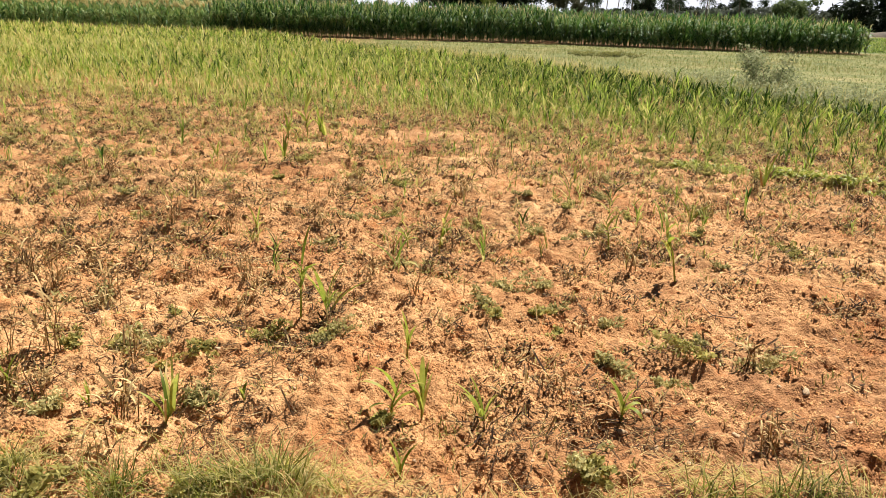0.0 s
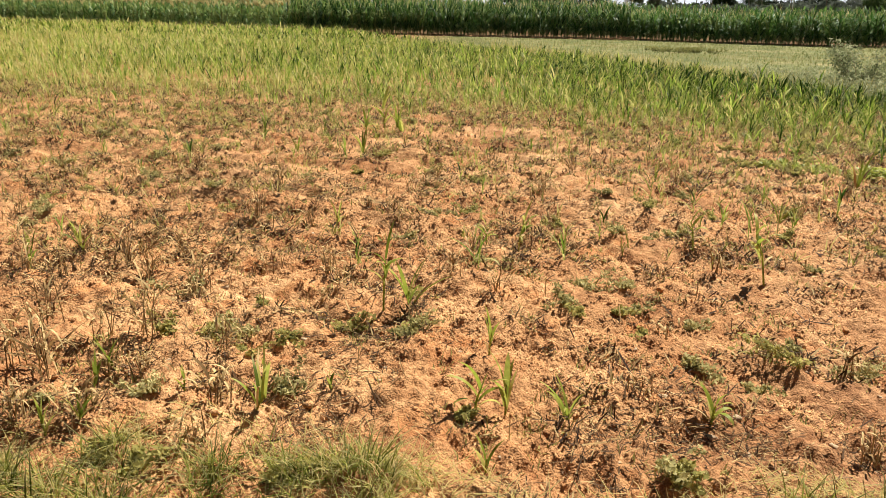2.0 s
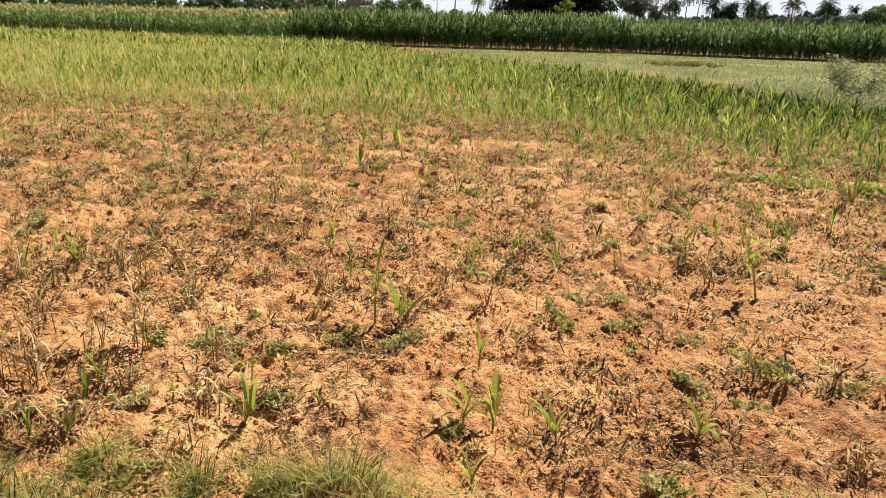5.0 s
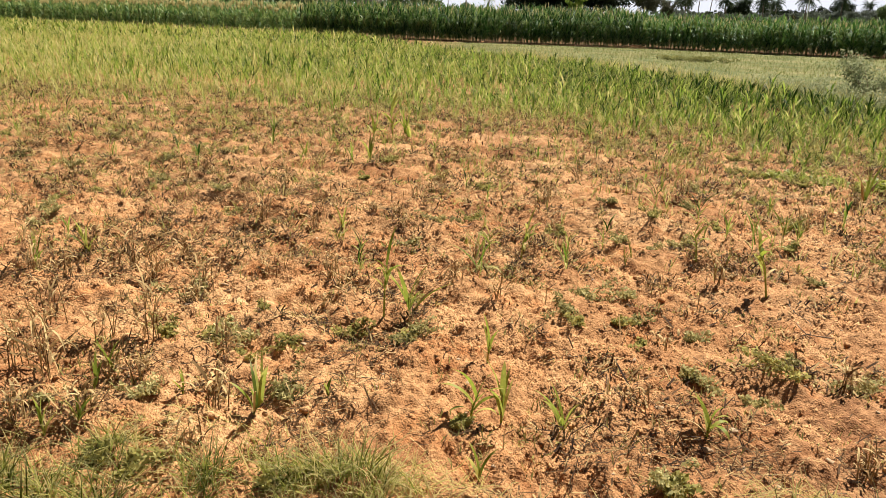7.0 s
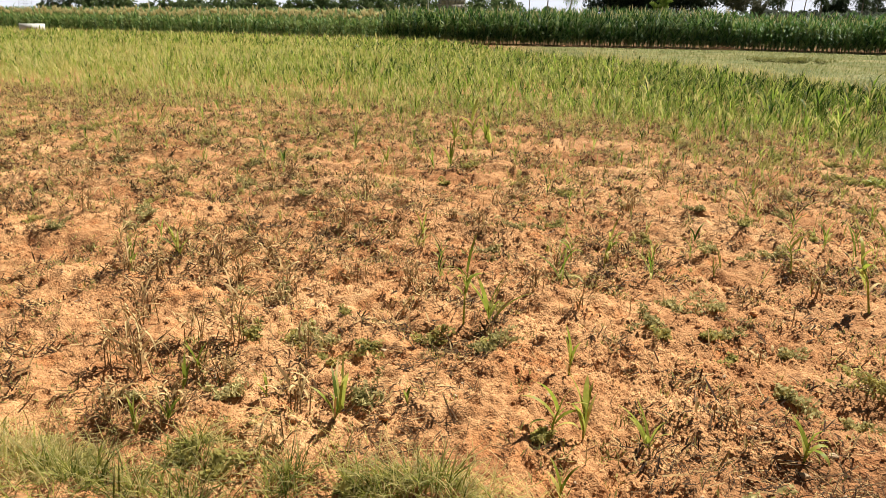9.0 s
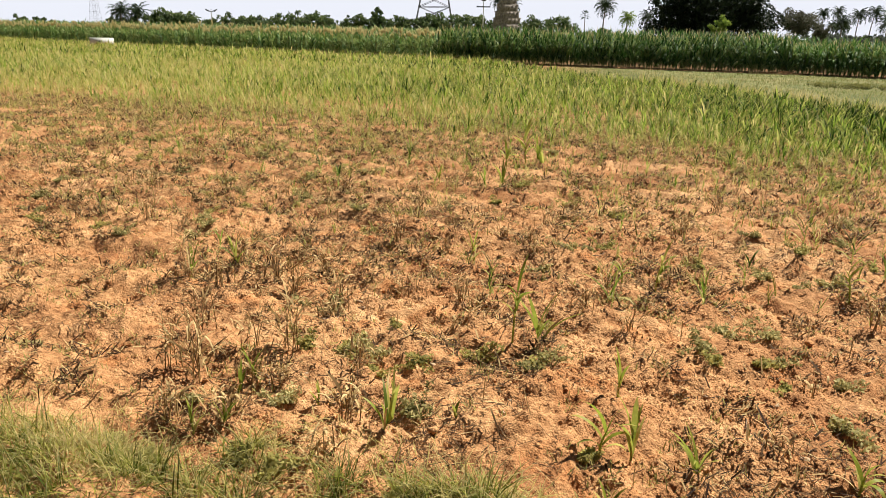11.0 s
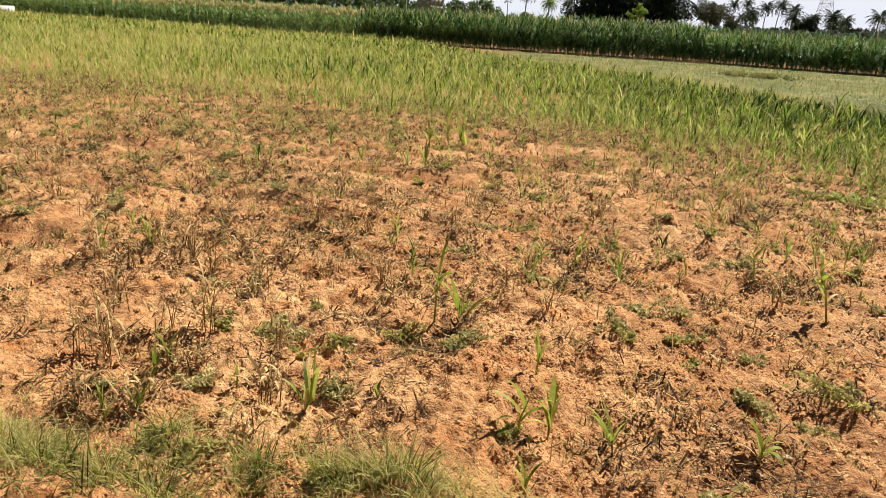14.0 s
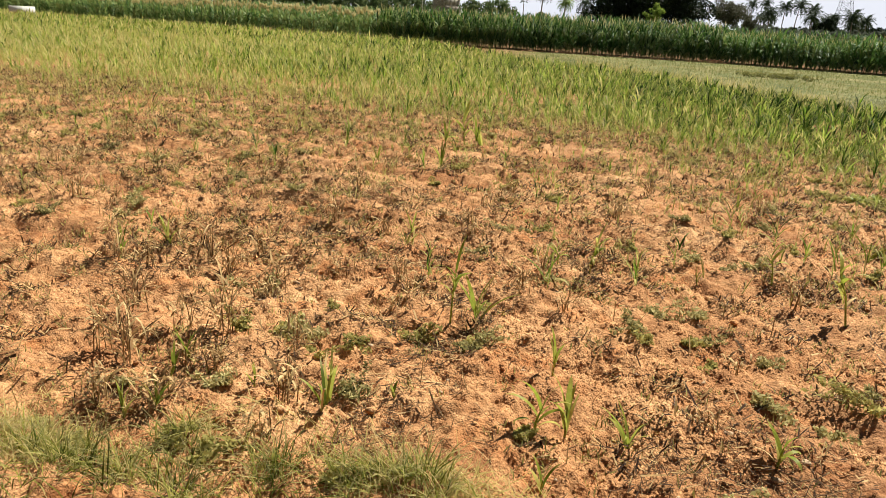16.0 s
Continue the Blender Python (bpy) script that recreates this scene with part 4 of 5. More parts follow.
utility_pole(80.6, 236.7, 7.6, 20, [(7.2, 2.6)], "pale concrete power pole with one cross arm behind the maize")
utility_pole(-54, 228, 11.2, 0, [(10.8, 1.4), (9.0, 4.2)], "power pole with two cross arms among the trees")
utility_pole(-146, 226, 6.8, 0, [(6.7, 4.4)], "power pole with a forked iron head", True)


def temple_tower(x, y):
    top = tagged(new("temple_tower"), "weathered grey-tan plastered stepped tower behind palms", "tower")
    top.matrix_basis = pose(x, y, 0, 0, 0, 20)
    for i in range(6):
        w = 11.0 - 1.0 * i
        z = 2.3 * i
        q = Soup().add(*box(0, 0, z + 1.0, w, w * 0.7, 2.0), 0.5, 0.5)
        tier = part("tier", q.mesh("tower_tier", M_TOWER), top)
        ledge = Soup().add(*box(0, 0, z + 2.15, w + 0.5, w * 0.7 + 0.5, 0.3), 0.5, 0.5)
        part("ledge", ledge.mesh("tower_ledge", M_TOWER), tier)
        n = 9 - i
        for k in range(n):
            niche = Soup().add(*box((k - (n - 1) / 2) * w / n, -w * 0.35 - 0.08, z + 0.95, w / n * 0.55, 0.3, 1.6), 0.5, 0.5)
            part("pilaster", niche.mesh("tower_pilaster", M_TOWER), tier)


temple_tower(-57, 278)


def white_tank():
    top = tagged(new("water_trough"), "low whitewashed concrete trough at the maize's edge", "trough")
    x, y = -40.8, 48.3
    top.matrix_basis = pose(x, y, float(ground_z(x, y)), 0, 0, 40)
    w, d, h, k = 1.65, 0.9, 0.70, 0.12
    for name, args in (("long_wall", (0, -d / 2, h / 2, w, k, h)), ("long_wall", (0, d / 2, h / 2, w, k, h)), ("end_wall", (-w / 2 + k / 2, 0, h / 2, k, d - k, h - 0.004)), ("end_wall", (w / 2 - k / 2, 0, h / 2, k, d - k, h - 0.004)), ("floor_slab", (0, 0, 0.1, w - 2 * k, d - k, 0.15))):
        part(name, Soup().add(*box(*args), 0.5, 0.5).mesh("trough_" + name, M_WHITE), top)


white_tank()


def earth_bund():
    """The low red earth edge before the maize, ending in a heap."""
    xs = np.linspace(-5.5, 6.4, 90)
    ring = np.linspace(0, np.pi, 7)
    v = []
    for x in xs:
        h = 0.06 + 0.03 * value_noise(x, 0, 0.8, 71) + 0.12 * np.exp(-((x - 5.6) / 0.7) ** 2) + 0.05 * np.exp(-((x + 2) / 0.6) ** 2)
        h = h * min(1, (x + 5.6) / 0.6, (6.5 - x) / 0.3)
        w = 0.35 + 0.5 * h
        y = float(line_y(x, CORN_FRONT)) - 0.45
        for a in ring:
            yy = y - w * math.cos(a)
            v.append((x, yy, float(ground_z(x, yy)) - 0.02 + h * math.sin(a) * (1 + 0.25 * float(value_noise(x, yy, 0.3, 72)))))
    k = len(ring)
    f = [(i * k + j, (i + 1) * k + j, (i + 1) * k + j + 1, i * k + j + 1) for i in range(len(xs) - 1) for j in range(k - 1)]
    tagged(new("earth_bund", mesh_of("earth_bund", v, f, M_CLOD, smooth=True)), "low bund of bare orange earth before the maize", "bund", kind="structure")


earth_bund()


def far_strip():
    """Low green crop and a brown earth bank beyond the end of the maize."""
    g = np.random.default_rng(8)
    n = 15000
    y = g.uniform(41, 74, n)
    x = 23.0 + 0.05 * (y - 41) + g.uniform(0, 1, n) * (0.25 * y)
    q = Soup().add(*ribbons(np.stack([x, y, 0 * x - 0.01], 1), g.uniform(0, 6.28, n), g.uniform(0.12, 0.3, n), g.uniform(0.05, 0.1, n), g.uniform(0.2, 1.0, n), g.uniform(0, 1, n), 1, np.clip(g.normal(0.25, 0.15, n), 0, 1)))
    tagged(new("low_green_crop", q.mesh("low_green_crop", M_SORGHUM)), "low green crop beyond the end of the maize", "crop", kind="stuff")
    xs = np.linspace(24, 78, 120)
    ring = np.linspace(0, np.pi, 8)
    v = []
    for x in xs:
        h = 0.4 + 0.15 * float(value_noise(x, 0, 3.1, 73))
        for a in ring:
            yy = 78 + 0.1 * x - 2.2 * math.cos(a)
            v.append((x, yy, -0.02 + h * math.sin(a) * (1 + 0.2 * float(value_noise(x, yy, 0.7, 74)))))
    k = len(ring)
    f = [(i * k + j, (i + 1) * k + j, (i + 1) * k + j + 1, i * k + j + 1) for i in range(len(xs) - 1) for j in range(k - 1)]
    tagged(new("earth_bank", mesh_of("earth_bank", v, f, M_BANK, smooth=True)), "brown earth bank before dark trees", "bank", kind="structure")


far_strip()

# ---- the bare soil: clods, stones, litter ----
def unit_lump(seed, levels=0):
    bm = bmesh.new()
    bmesh.ops.create_icosphere(bm, subdivisions=levels + 1, radius=1)
    g = np.random.default_rng(seed)
    v = np.array([q.co for q in bm.verts])
    f = np.array([[q.index for q in p.verts] for p in bm.faces])
    bm.free()
    k = g.normal(0, 1, (3, 3))
    bumps = 1 + 0.16 * np.sin(v @ k[0] * 2) + 0.12 * np.sin(v @ k[1] * 3 + 1) + g.normal(0, 0.11, len(v))
    return v * bumps[:, None] * (1.15, 0.95, 0.7), f


def crumb(seed):
    """A rounded grain of earth, its underside sunk in the soil."""
    g = np.random.default_rng(seed)
    a = np.linspace(0, 2 * np.pi, 5, endpoint=False) + g.normal(0, 0.2, 5)
    r = g.uniform(0.75, 1.2, 5)
    v = np.concatenate([np.stack([1.15 * r * np.cos(a), 0.95 * r * np.sin(a), g.normal(-0.35, 0.1, 5)], 1), [(g.normal(0, 0.2), g.normal(0, 0.2), g.uniform(0.8, 1.2))]])
    return v, np.array([(i, (i + 1) % 5, 5) for i in range(5)])


def field_points(g, n, near, far, power=1.6):
    """Places on the bare soil, closer together towards the near side."""
    y = near + (far - near) * g.uniform(0, 1, n) ** power
    x = -1.12 * y - 0.6 + g.uniform(0, 1, n) * (1.84 * y + 1.2)
    return x, y


def build_clods():
    g = np.random.default_rng(11)
    pieces = []
    shapes = [crumb(700 + i) for i in range(10)]
    # count, nearest, farthest, crowding, how evenly spread, log of the size, its spread, largest, growth with distance
    for n, near, far, power, even, middle, vary, most, grow in ((70000, 1.9, 14, 1.1, 0.1, -5.2, 0.5, 0.014, 0.26), (115000, 1.9, 7.5, 1.3, -0.2, -5.15, 0.4, 0.011, 0.14)):
        x, y = field_points(g, n, near, far, power)
        lumps = value_noise(x, y, 0.5, 81) + 0.8 * value_noise(x, y, 0.16, 82)
        w = lumps + g.normal(0, 0.45, n) > even
        x, y, lumps = x[w], y[w], lumps[w]
        n = len(x)
        size = np.clip(np.exp(g.normal(middle, vary, n) + 0.4 * np.clip(lumps, -0.5, 1.2)), 0.002, most) * (1 + grow * np.clip(y - 2.5, 0, 9))
        pick = g.integers(0, 10, n)
        for i, (v, f) in enumerate(shapes):
            k = pick == i
            flat = (v, f, np.zeros(len(v)), np.zeros(len(v)), np.zeros(len(f)))
            pieces.append(spread(flat, x[k], y[k], ground_z(x[k], y[k]), g.uniform(0, 6.28, k.sum()), np.minimum(size[k], 0.033)))
    v, f, t, a, s = gather(pieces)
    tagged(new("soil_clods", mesh_of("soil_clods", v, f, M_CLOD)), "crumbled orange soil clods on the tilled field", "soil clods", kind="stuff")


build_clods()


def build_big_clods():
    g = np.random.default_rng(17)
    models = []
    for i in range(8):
        v, f = unit_lump(740 + i, 1)
        models.append(mesh_of("soil_clod", v, f, M_CLOD))
    for i in range(280):
        x, y = (float(q[0]) for q in field_points(g, 1, 2.2, 9, 1.0))
        ob = tagged(new("soil_clod", models[i % 8]), "crumbly orange earth clod on the tilled field", "soil clod", "large soil clods")
        s = float(g.uniform(0.009, 0.024))
        ob.matrix_basis = pose(x, y, float(ground_z(x, y)) + 0.2 * s, g.uniform(-20, 20), g.uniform(-20, 20), g.uniform(0, 360)) @ Matrix.Scale(s, 4)


build_big_clods()

# x, y, width
STONES = [
    (0.65, 3.03, 0.09), (0.94, 2.92, 0.09), (0.81, 2.78, 0.09), (-1.88, 4.29, 0.08), (-0.02, 5.8, 0.07), (0.56, 2.67, 0.06),
    (0.18, 2.5, 0.06), (-0.06, 2.51, 0.06), (0.3, 3.51, 0.06), (-0.29, 3.42, 0.05), (0.29, 3.56, 0.05), (-0.64, 3.23, 0.05),
    (-0.64, 3.05, 0.05), (-1.12, 3.51, 0.08), (0.61, 3.56, 0.07), (1.31, 2.79, 0.07), (0.67, 2.51, 0.06), (-0.85, 5.15, 0.06),
    (-0.95, 2.43, 0.06), (-2.07, 2.78, 0.09), (-1.57, 5.36, 0.07), (-1.76, 7.09, 0.07), (0.69, 6.43, 0.06), (-0.22, 2.97, 0.05),
    (1.05, 2.6, 0.05), (0.92, 2.66, 0.05), (1.76, 3.13, 0.09), (1.83, 2.84, 0.07), (1.76, 2.86, 0.06), (1.15, 2.44, 0.07),
    (-1.85, 4.26, 0.09), (-0.76, 5.19, 0.06),
]


def build_stones():
    g = np.random.default_rng(12)
    spots = [(x, y, w) for x, y, w in STONES]
    for i in range(120):
        x, y = field_points(g, 1, 2.3, 10, 1.1)
        spots.append((float(x[0]), float(y[0]), float(g.uniform(0.02, 0.045))))
    models = []
    for i in range(6):
        v, f = unit_lump(900 + i, 1)
        v = np.sign(v) * np.abs(v) ** 0.6 + g.normal(0, 0.09, v.shape)
        v = v * 0.5 * (1, g.uniform(0.6, 0.9), g.uniform(0.45, 0.7))
        models.append(mesh_of("stone", v, f, M_STONE, smooth=False))
    for x, y, w in spots:
        ob = tagged(new("stone", models[int(g.integers(0, 6))]), "pale buff stone lying in orange soil", "stone", "stones in the soil")
        low = min(float(ground_z(x + i * w * 0.2, y + j * w * 0.2)) for i in (-1, 0, 1) for j in (-1, 0, 1))
        ob.matrix_basis = pose(x, y, low + 0.07 * w, g.uniform(-15, 15), g.uniform(-15, 15), g.uniform(0, 360)) @ Matrix.Scale(0.58 * w, 4)


build_stones()


def clumps(x, y):
    """Where litter and low plants gather: small clumps, a little thicker in some parts of the field."""
    return 0.3 * value_noise(x, y, 1.3, 111) + 0.75 * value_noise(x, y, 0.27, 112) + 0.35 * value_noise(x, 1.6 * y, 0.5, 113)


def build_litter():
    g = np.random.default_rng(13)
    q = Soup()
    n = 150000
    x, y = field_points(g, n, 1.9, 16, 1.12)
    w = value_noise(x, y, 0.7, 91) + 0.8 * value_noise(x, y, 0.3, 92) + g.normal(0, 0.3, n) > np.interp(y, [2, 4, 7, 11], [0.6, 0.4, -0.05, -0.1]) + 0.1 * np.clip(x - 0.2, 0, 1) * (y < 6)
    x, y = x[w], y[w]
    n = len(x)
    z = ground_z(x, y) + g.uniform(0.004, 0.02, n)
    # mostly dark pieces close by, doubling as painted shadows between the crumbs
    q.add(*ribbons(np.stack([x, y, z], 1), g.uniform(0, 6.28, n), np.exp(g.normal(-3.0, 0.45, n)).clip(0.015, 0.16), np.exp(g.normal(-5.7, 0.4, n)) * (1 + 0.2 * y), g.normal(1.45, 0.16, n), g.normal(0.1, 0.25, n), 1,
                   np.where(g.uniform(0, 1, n) < np.interp(y, [4, 8], [0.78, 0.42]), g.uniform(0.03, 0.3, n), g.uniform(0.6, 1.0, n)), g.normal(0, 0.5, n), True))
    # short cut stems still standing
    n = 5000
    x, y = field_points(g, n, 2.1, 15, 0.9)
    w = value_noise(x, y, 1.1, 93) + g.normal(0, 0.4, n) - 0.22 * np.clip(x, -2.5, 2) > 0.35
    x, y = x[w], y[w]
    n = len(x)
    q.add(*ribbons(np.stack([x, y, ground_z(x, y) - 0.01], 1), g.uniform(0, 6.28, n), g.uniform(0.03, 0.14, n), 0.004 * (1 + 0.12 * y), np.abs(g.normal(0.1, 0.35, n)), g.normal(0.2, 0.4, n), 2,
                   np.clip(g.normal(0.72, 0.25, n), 0, 1), 0.0, True))
    tagged(new("straw_litter", q.mesh("straw_litter", M_STRAW)), "dry brown and straw-coloured stems littering the soil", "plant litter", kind="stuff")
    q = Soup()
    n = 9000
    x, y = field_points(g, n, 2.4, 12, 1.1)
    w = clumps(x, y) + g.normal(0, 0.35, n) > 0.3
    x, y = np.repeat(x[w], 7), np.repeat(y[w], 7)
    n = len(x)
    x, y = x + g.normal(0, 0.025, n), y + g.normal(0, 0.025, n)
    q.add(*ribbons(np.stack([x, y, ground_z(x, y)], 1), g.uniform(0, 6.28, n), g.uniform(0.012, 0.05, n) * (1 + 0.04 * y), g.uniform(0.003, 0.007, n) * (1 + 0.09 * y), g.uniform(0.2, 1.35, n), g.normal(0.2, 0.4, n), 2, np.clip(g.normal(0.6, 0.3, n), 0, 1)))
    tagged(new("small_seedlings", q.mesh("small_seedlings", M_WEED)), "tiny green weed seedlings scattered in the soil", "seedlings", kind="stuff")
    # low plantlets, half of them withered, thick on the soil before the crop
    for name, mat, label, n, shift, middle in (("plantlets", M_WEED, "low yellow-green plantlets thick on the soil", 36000, 97, 0.8), ("withered_plantlets", M_STRAW, "low withered brown plantlets on the soil", 8000, 197, 0.3)):
        y = 3.6 + 12.4 * g.uniform(0, 1, n) ** 0.62
        x = -1.12 * y - 0.6 + g.uniform(0, 1, n) * (1.84 * y + 1.2)
        w = clumps(x, y) + 0.3 * value_noise(x, y, 0.35, shift) + g.normal(0, 0.4, n) + 0.05 * (y - 9) > 0.16
        x, y = x[w], y[w]
        size = g.uniform(0.6, 1.4, len(x)) * np.interp(y, [3.6, 8, 14], [0.7, 1.0, 1.15])
        x, y, size = np.repeat(x, 6), np.repeat(y, 6), np.repeat(size, 6)
        n = len(x)
        x, y = x + g.normal(0, 0.022, n) * size, y + g.normal(0, 0.022, n) * size
        q = Soup().add(*ribbons(np.stack([x, y, ground_z(x, y)], 1), g.uniform(0, 6.28, n), g.uniform(0.025, 0.065, n) * size, g.uniform(0.016, 0.032, n) * size, g.uniform(0.3, 1.5, n), g.uniform(-0.2, 0.8, n), 1, np.clip(g.normal(middle, 0.32, n), 0, 1), g.normal(0, 0.6, n)))
        tagged(new(name, q.mesh(name, mat)), label, "plantlets", kind="stuff")


build_litter()


def build_mats():
    """Mats of rotting leaves and low dried tufts on the open soil before the crop."""
    g = np.random.default_rng(18)
    q = Soup()
    n = 11000
    x, y = field_points(g, n, 2.6, 15, 0.8)
    w = clumps(x, y) + g.normal(0, 0.25, n) > np.interp(y, [2.6, 5, 8, 11], [0.5, 0.2, -0.1, -0.2]) - 0.5 * np.exp(-(((crop_depth(x, y) + 0.6) / 1.5) ** 2)) * np.clip(x / 2 + 1, 0, 1)
    x, y = x[w], y[w]
    r = g.uniform(0.02, 0.065, len(x))
    x, y, r = np.repeat(x, 16), np.repeat(y, 16), np.repeat(r, 16)
    n = len(x)
    x, y = x + g.normal(0, 1, n) * r, y + g.normal(0, 0.7, n) * r
    # over half take the near-black tones, deepening the mats as shade would
    q.add(*ribbons(np.stack([x, y, ground_z(x, y) + g.uniform(0.003, 0.03, n)], 1), g.uniform(0, 6.28, n), g.uniform(0.02, 0.08, n), g.uniform(0.005, 0.011, n) * (1 + 0.06 * y), g.normal(1.2, 0.3, n), g.normal(0.2, 0.4, n), 1,
                   np.where(g.uniform(0, 1, n) < 0.6, g.uniform(0, 0.2, n), g.uniform(0.6, 1.0, n)), g.normal(0, 0.5, n), True))
    tagged(new("leaf_mats", q.mesh("leaf_mats", M_STRAW)), "low dark mats of rotting leaves on the soil", "plant litter", kind="stuff")
    q = Soup()
    n = 5200
    y = 5 + 11 * g.uniform(0, 1, n) ** 0.8
    x = -1.12 * y - 0.6 + g.uniform(0, 1, n) * (1.84 * y + 1.2)
    deep = crop_depth(x, y)
    w = (deep < 1.5) & (g.uniform(0, 1, n) < np.clip(0.25 + 0.13 * (deep + 5), 0.12, 1))
    x, y = np.repeat(x[w], 6), np.repeat(y[w], 6)
    n = len(x)
    x, y = x + g.normal(0, 0.02, n), y + g.normal(0, 0.02, n)
    q.add(*ribbons(np.stack([x, y, ground_z(x, y) - 0.005], 1), g.uniform(0, 6.28, n), g.uniform(0.05, 0.2, n), g.uniform(0.006, 0.013, n), np.abs(g.normal(0.2, 0.3, n)), g.uniform(0, 1.8, n), 3, np.clip(g.normal(0.66, 0.28, n), 0, 1), g.normal(0, 0.5, n)))
    tagged(new("dried_tufts", q.mesh("dried_tufts", M_VERGE)), "small half-dried yellow-brown tufts before the crop", "dry grass", kind="stuff")


build_mats()


def build_twigs():
    g = np.random.default_rng(14)
    for i in range(46):
        x, y = (float(q[0]) for q in field_points(g, 1, 2.3, 6.5, 1.2))
        l, r = g.uniform(0.08, 0.26), g.uniform(0.002, 0.0045)
        s = np.linspace(-0.5, 0.5, 5)
        p = np.stack([s * l, 0.12 * l * np.sin(s * 5 + g.uniform(0, 6)), np.abs(s) * 0.02], 1)
        q = Soup().add(*tube(p, np.linspace(r, r * 0.6, 5), 5), 0.5, 0.5)
        if g.uniform() > 0.5:
            q.add(*tube([p[2], p[2] + (0.05, 0.05, 0.02)], [r * 0.7, r * 0.4], 4), 0.5, 0.5)
        ob = tagged(new("dry_twig", q.mesh("dry_twig", M_TWIG)), "thin dry brown twig lying on the soil", "twig", "dry twigs")
        ob.matrix_basis = pose(x, y, float(ground_z(x, y)) + 0.006, g.uniform(-6, 6), g.uniform(-8, 8), g.uniform(0, 360))


build_twigs()

# ---- plants standing singly on the bare soil ----
# x, y, height, habit
SEEDLINGS = [
    (-0.77, 3.92, 0.45, "tall"), (-0.61, 3.92, 0.36, "fan"), (-0.14, 3.44, 0.26, "slim"), (-0.19, 2.86, 0.31, "leafy"),
    (-0.05, 2.87, 0.32, "slim"), (0.22, 2.87, 0.24, "fan"), (-0.12, 2.42, 0.19, "slim"), (-0.83, 2.9, 0.11, "slim"),
    (-1.93, 3.06, 0.21, "fan"), (-1.96, 2.9, 0.19, "slim"), (-1.51, 2.88, 0.15, "slim"), (-1.12, 2.72, 0.28, "fan"),
    (-1.16, 3.01, 0.11, "slim"), (-1.94, 2.5, 0.19, "slim"), (-1.82, 2.56, 0.16, "fan"), (0.82, 2.85, 0.22, "leafy"),
    (0.78, 5.25, 0.14, "slim"), (1.62, 4.72, 0.45, "tall"), (-0.22, 5.31, 0.27, "tall"), (0.01, 5.14, 0.35, "tall"),
    (-1.47, 5.79, 0.22, "fan"), (-2.99, 4.64, 0.25, "fan"), (-3.22, 4.37, 0.27, "fan"), (-1.75, 9.82, 0.62, "leafy"), (-1.52, 9.95, 0.45, "fan"), (-1.98, 9.7, 0.38, "leafy"),
    (-1.74, 8.26, 0.33, "fan"), (-2.6, 8.56, 0.21, "fan"), (1.44, 7.7, 0.19, "slim"), (2.18, 6.21, 0.3, "fan"),
    (1.3, 5.34, 0.29, "tall"), (3.35, 7.52, 0.46, "fan"),
]
WEEDS = [
    (-0.35, 7.29, 0.18), (0.45, 4.51, 0.18), (0.7, 4.58, 0.13), (-0.95, 3.73, 0.14), (-0.58, 3.57, 0.14), (-1.46, 3.51, 0.16),
    (-1.2, 3.52, 0.1), (1.13, 3.22, 0.1), (0.82, 6.8, 0.11), (1.13, 6.28, 0.13),
    (-2, 4.07, 0.2), (0.58, 2.44, 0.11), (0.33, 3.9, 0.09), (0.67, 4.08, 0.11), (-1.04, 2.92, 0.12),
    (-0.41, 6.05, 0.15), (1, 3.99, 0.11), (0.88, 3.31, 0.13), (1.36, 3.44, 0.19), (1.73, 3.44, 0.16), (2.4, 6.51, 0.17),
    (-2.49, 5.84, 0.13), (-3.77, 5.23, 0.13),
]
STUBBLE = [
    (-1.92, 3.38, 0.39), (-2.26, 3, 0.45), (-2.44, 3.06, 0.32), (-2.53, 3.46, 0.3), (-2.18, 3.37, 0.22), (-1.83, 2.62, 0.19),
    (-2.11, 2.57, 0.19), (-2.37, 4.31, 0.38), (-2.57, 4.38, 0.3), (-3.1, 4.17, 0.35), (-1.32, 2.79, 0.22), (-1.29, 2.44, 0.17),
    (-1.73, 4.66, 0.15), (-1.66, 5.67, 0.2), (-0.43, 4.51, 0.12), (0.79, 3.8, 0.12), (1.61, 3.42, 0.17), (1.4, 2.69, 0.18),
]


# habit: stem's height, leaves, lowest leaf and highest leaf on the stem, lean, bend, leaf length, leaf width
HABITS = {
    "tall": (0.72, 8, 0.35, 1.0, 0.75, 1.9, 0.42, 0.040, "thin green maize seedling with drooping leaves in bare soil"),
    "fan": (0.22, 9, 0.05, 1.0, 0.42, 0.9, 0.80, 0.034, "bright green maize seedling with upright blades in bare soil"),
    "slim": (0.45, 5, 0.15, 1.0, 0.20, 0.7, 0.62, 0.050, "slim green maize seedling with few upright leaves in bare soil"),
    "leafy": (0.50, 8, 0.15, 1.0, 0.55, 1.7, 0.58, 0.052, "leafy green maize seedling with arching leaves in bare soil"),
}


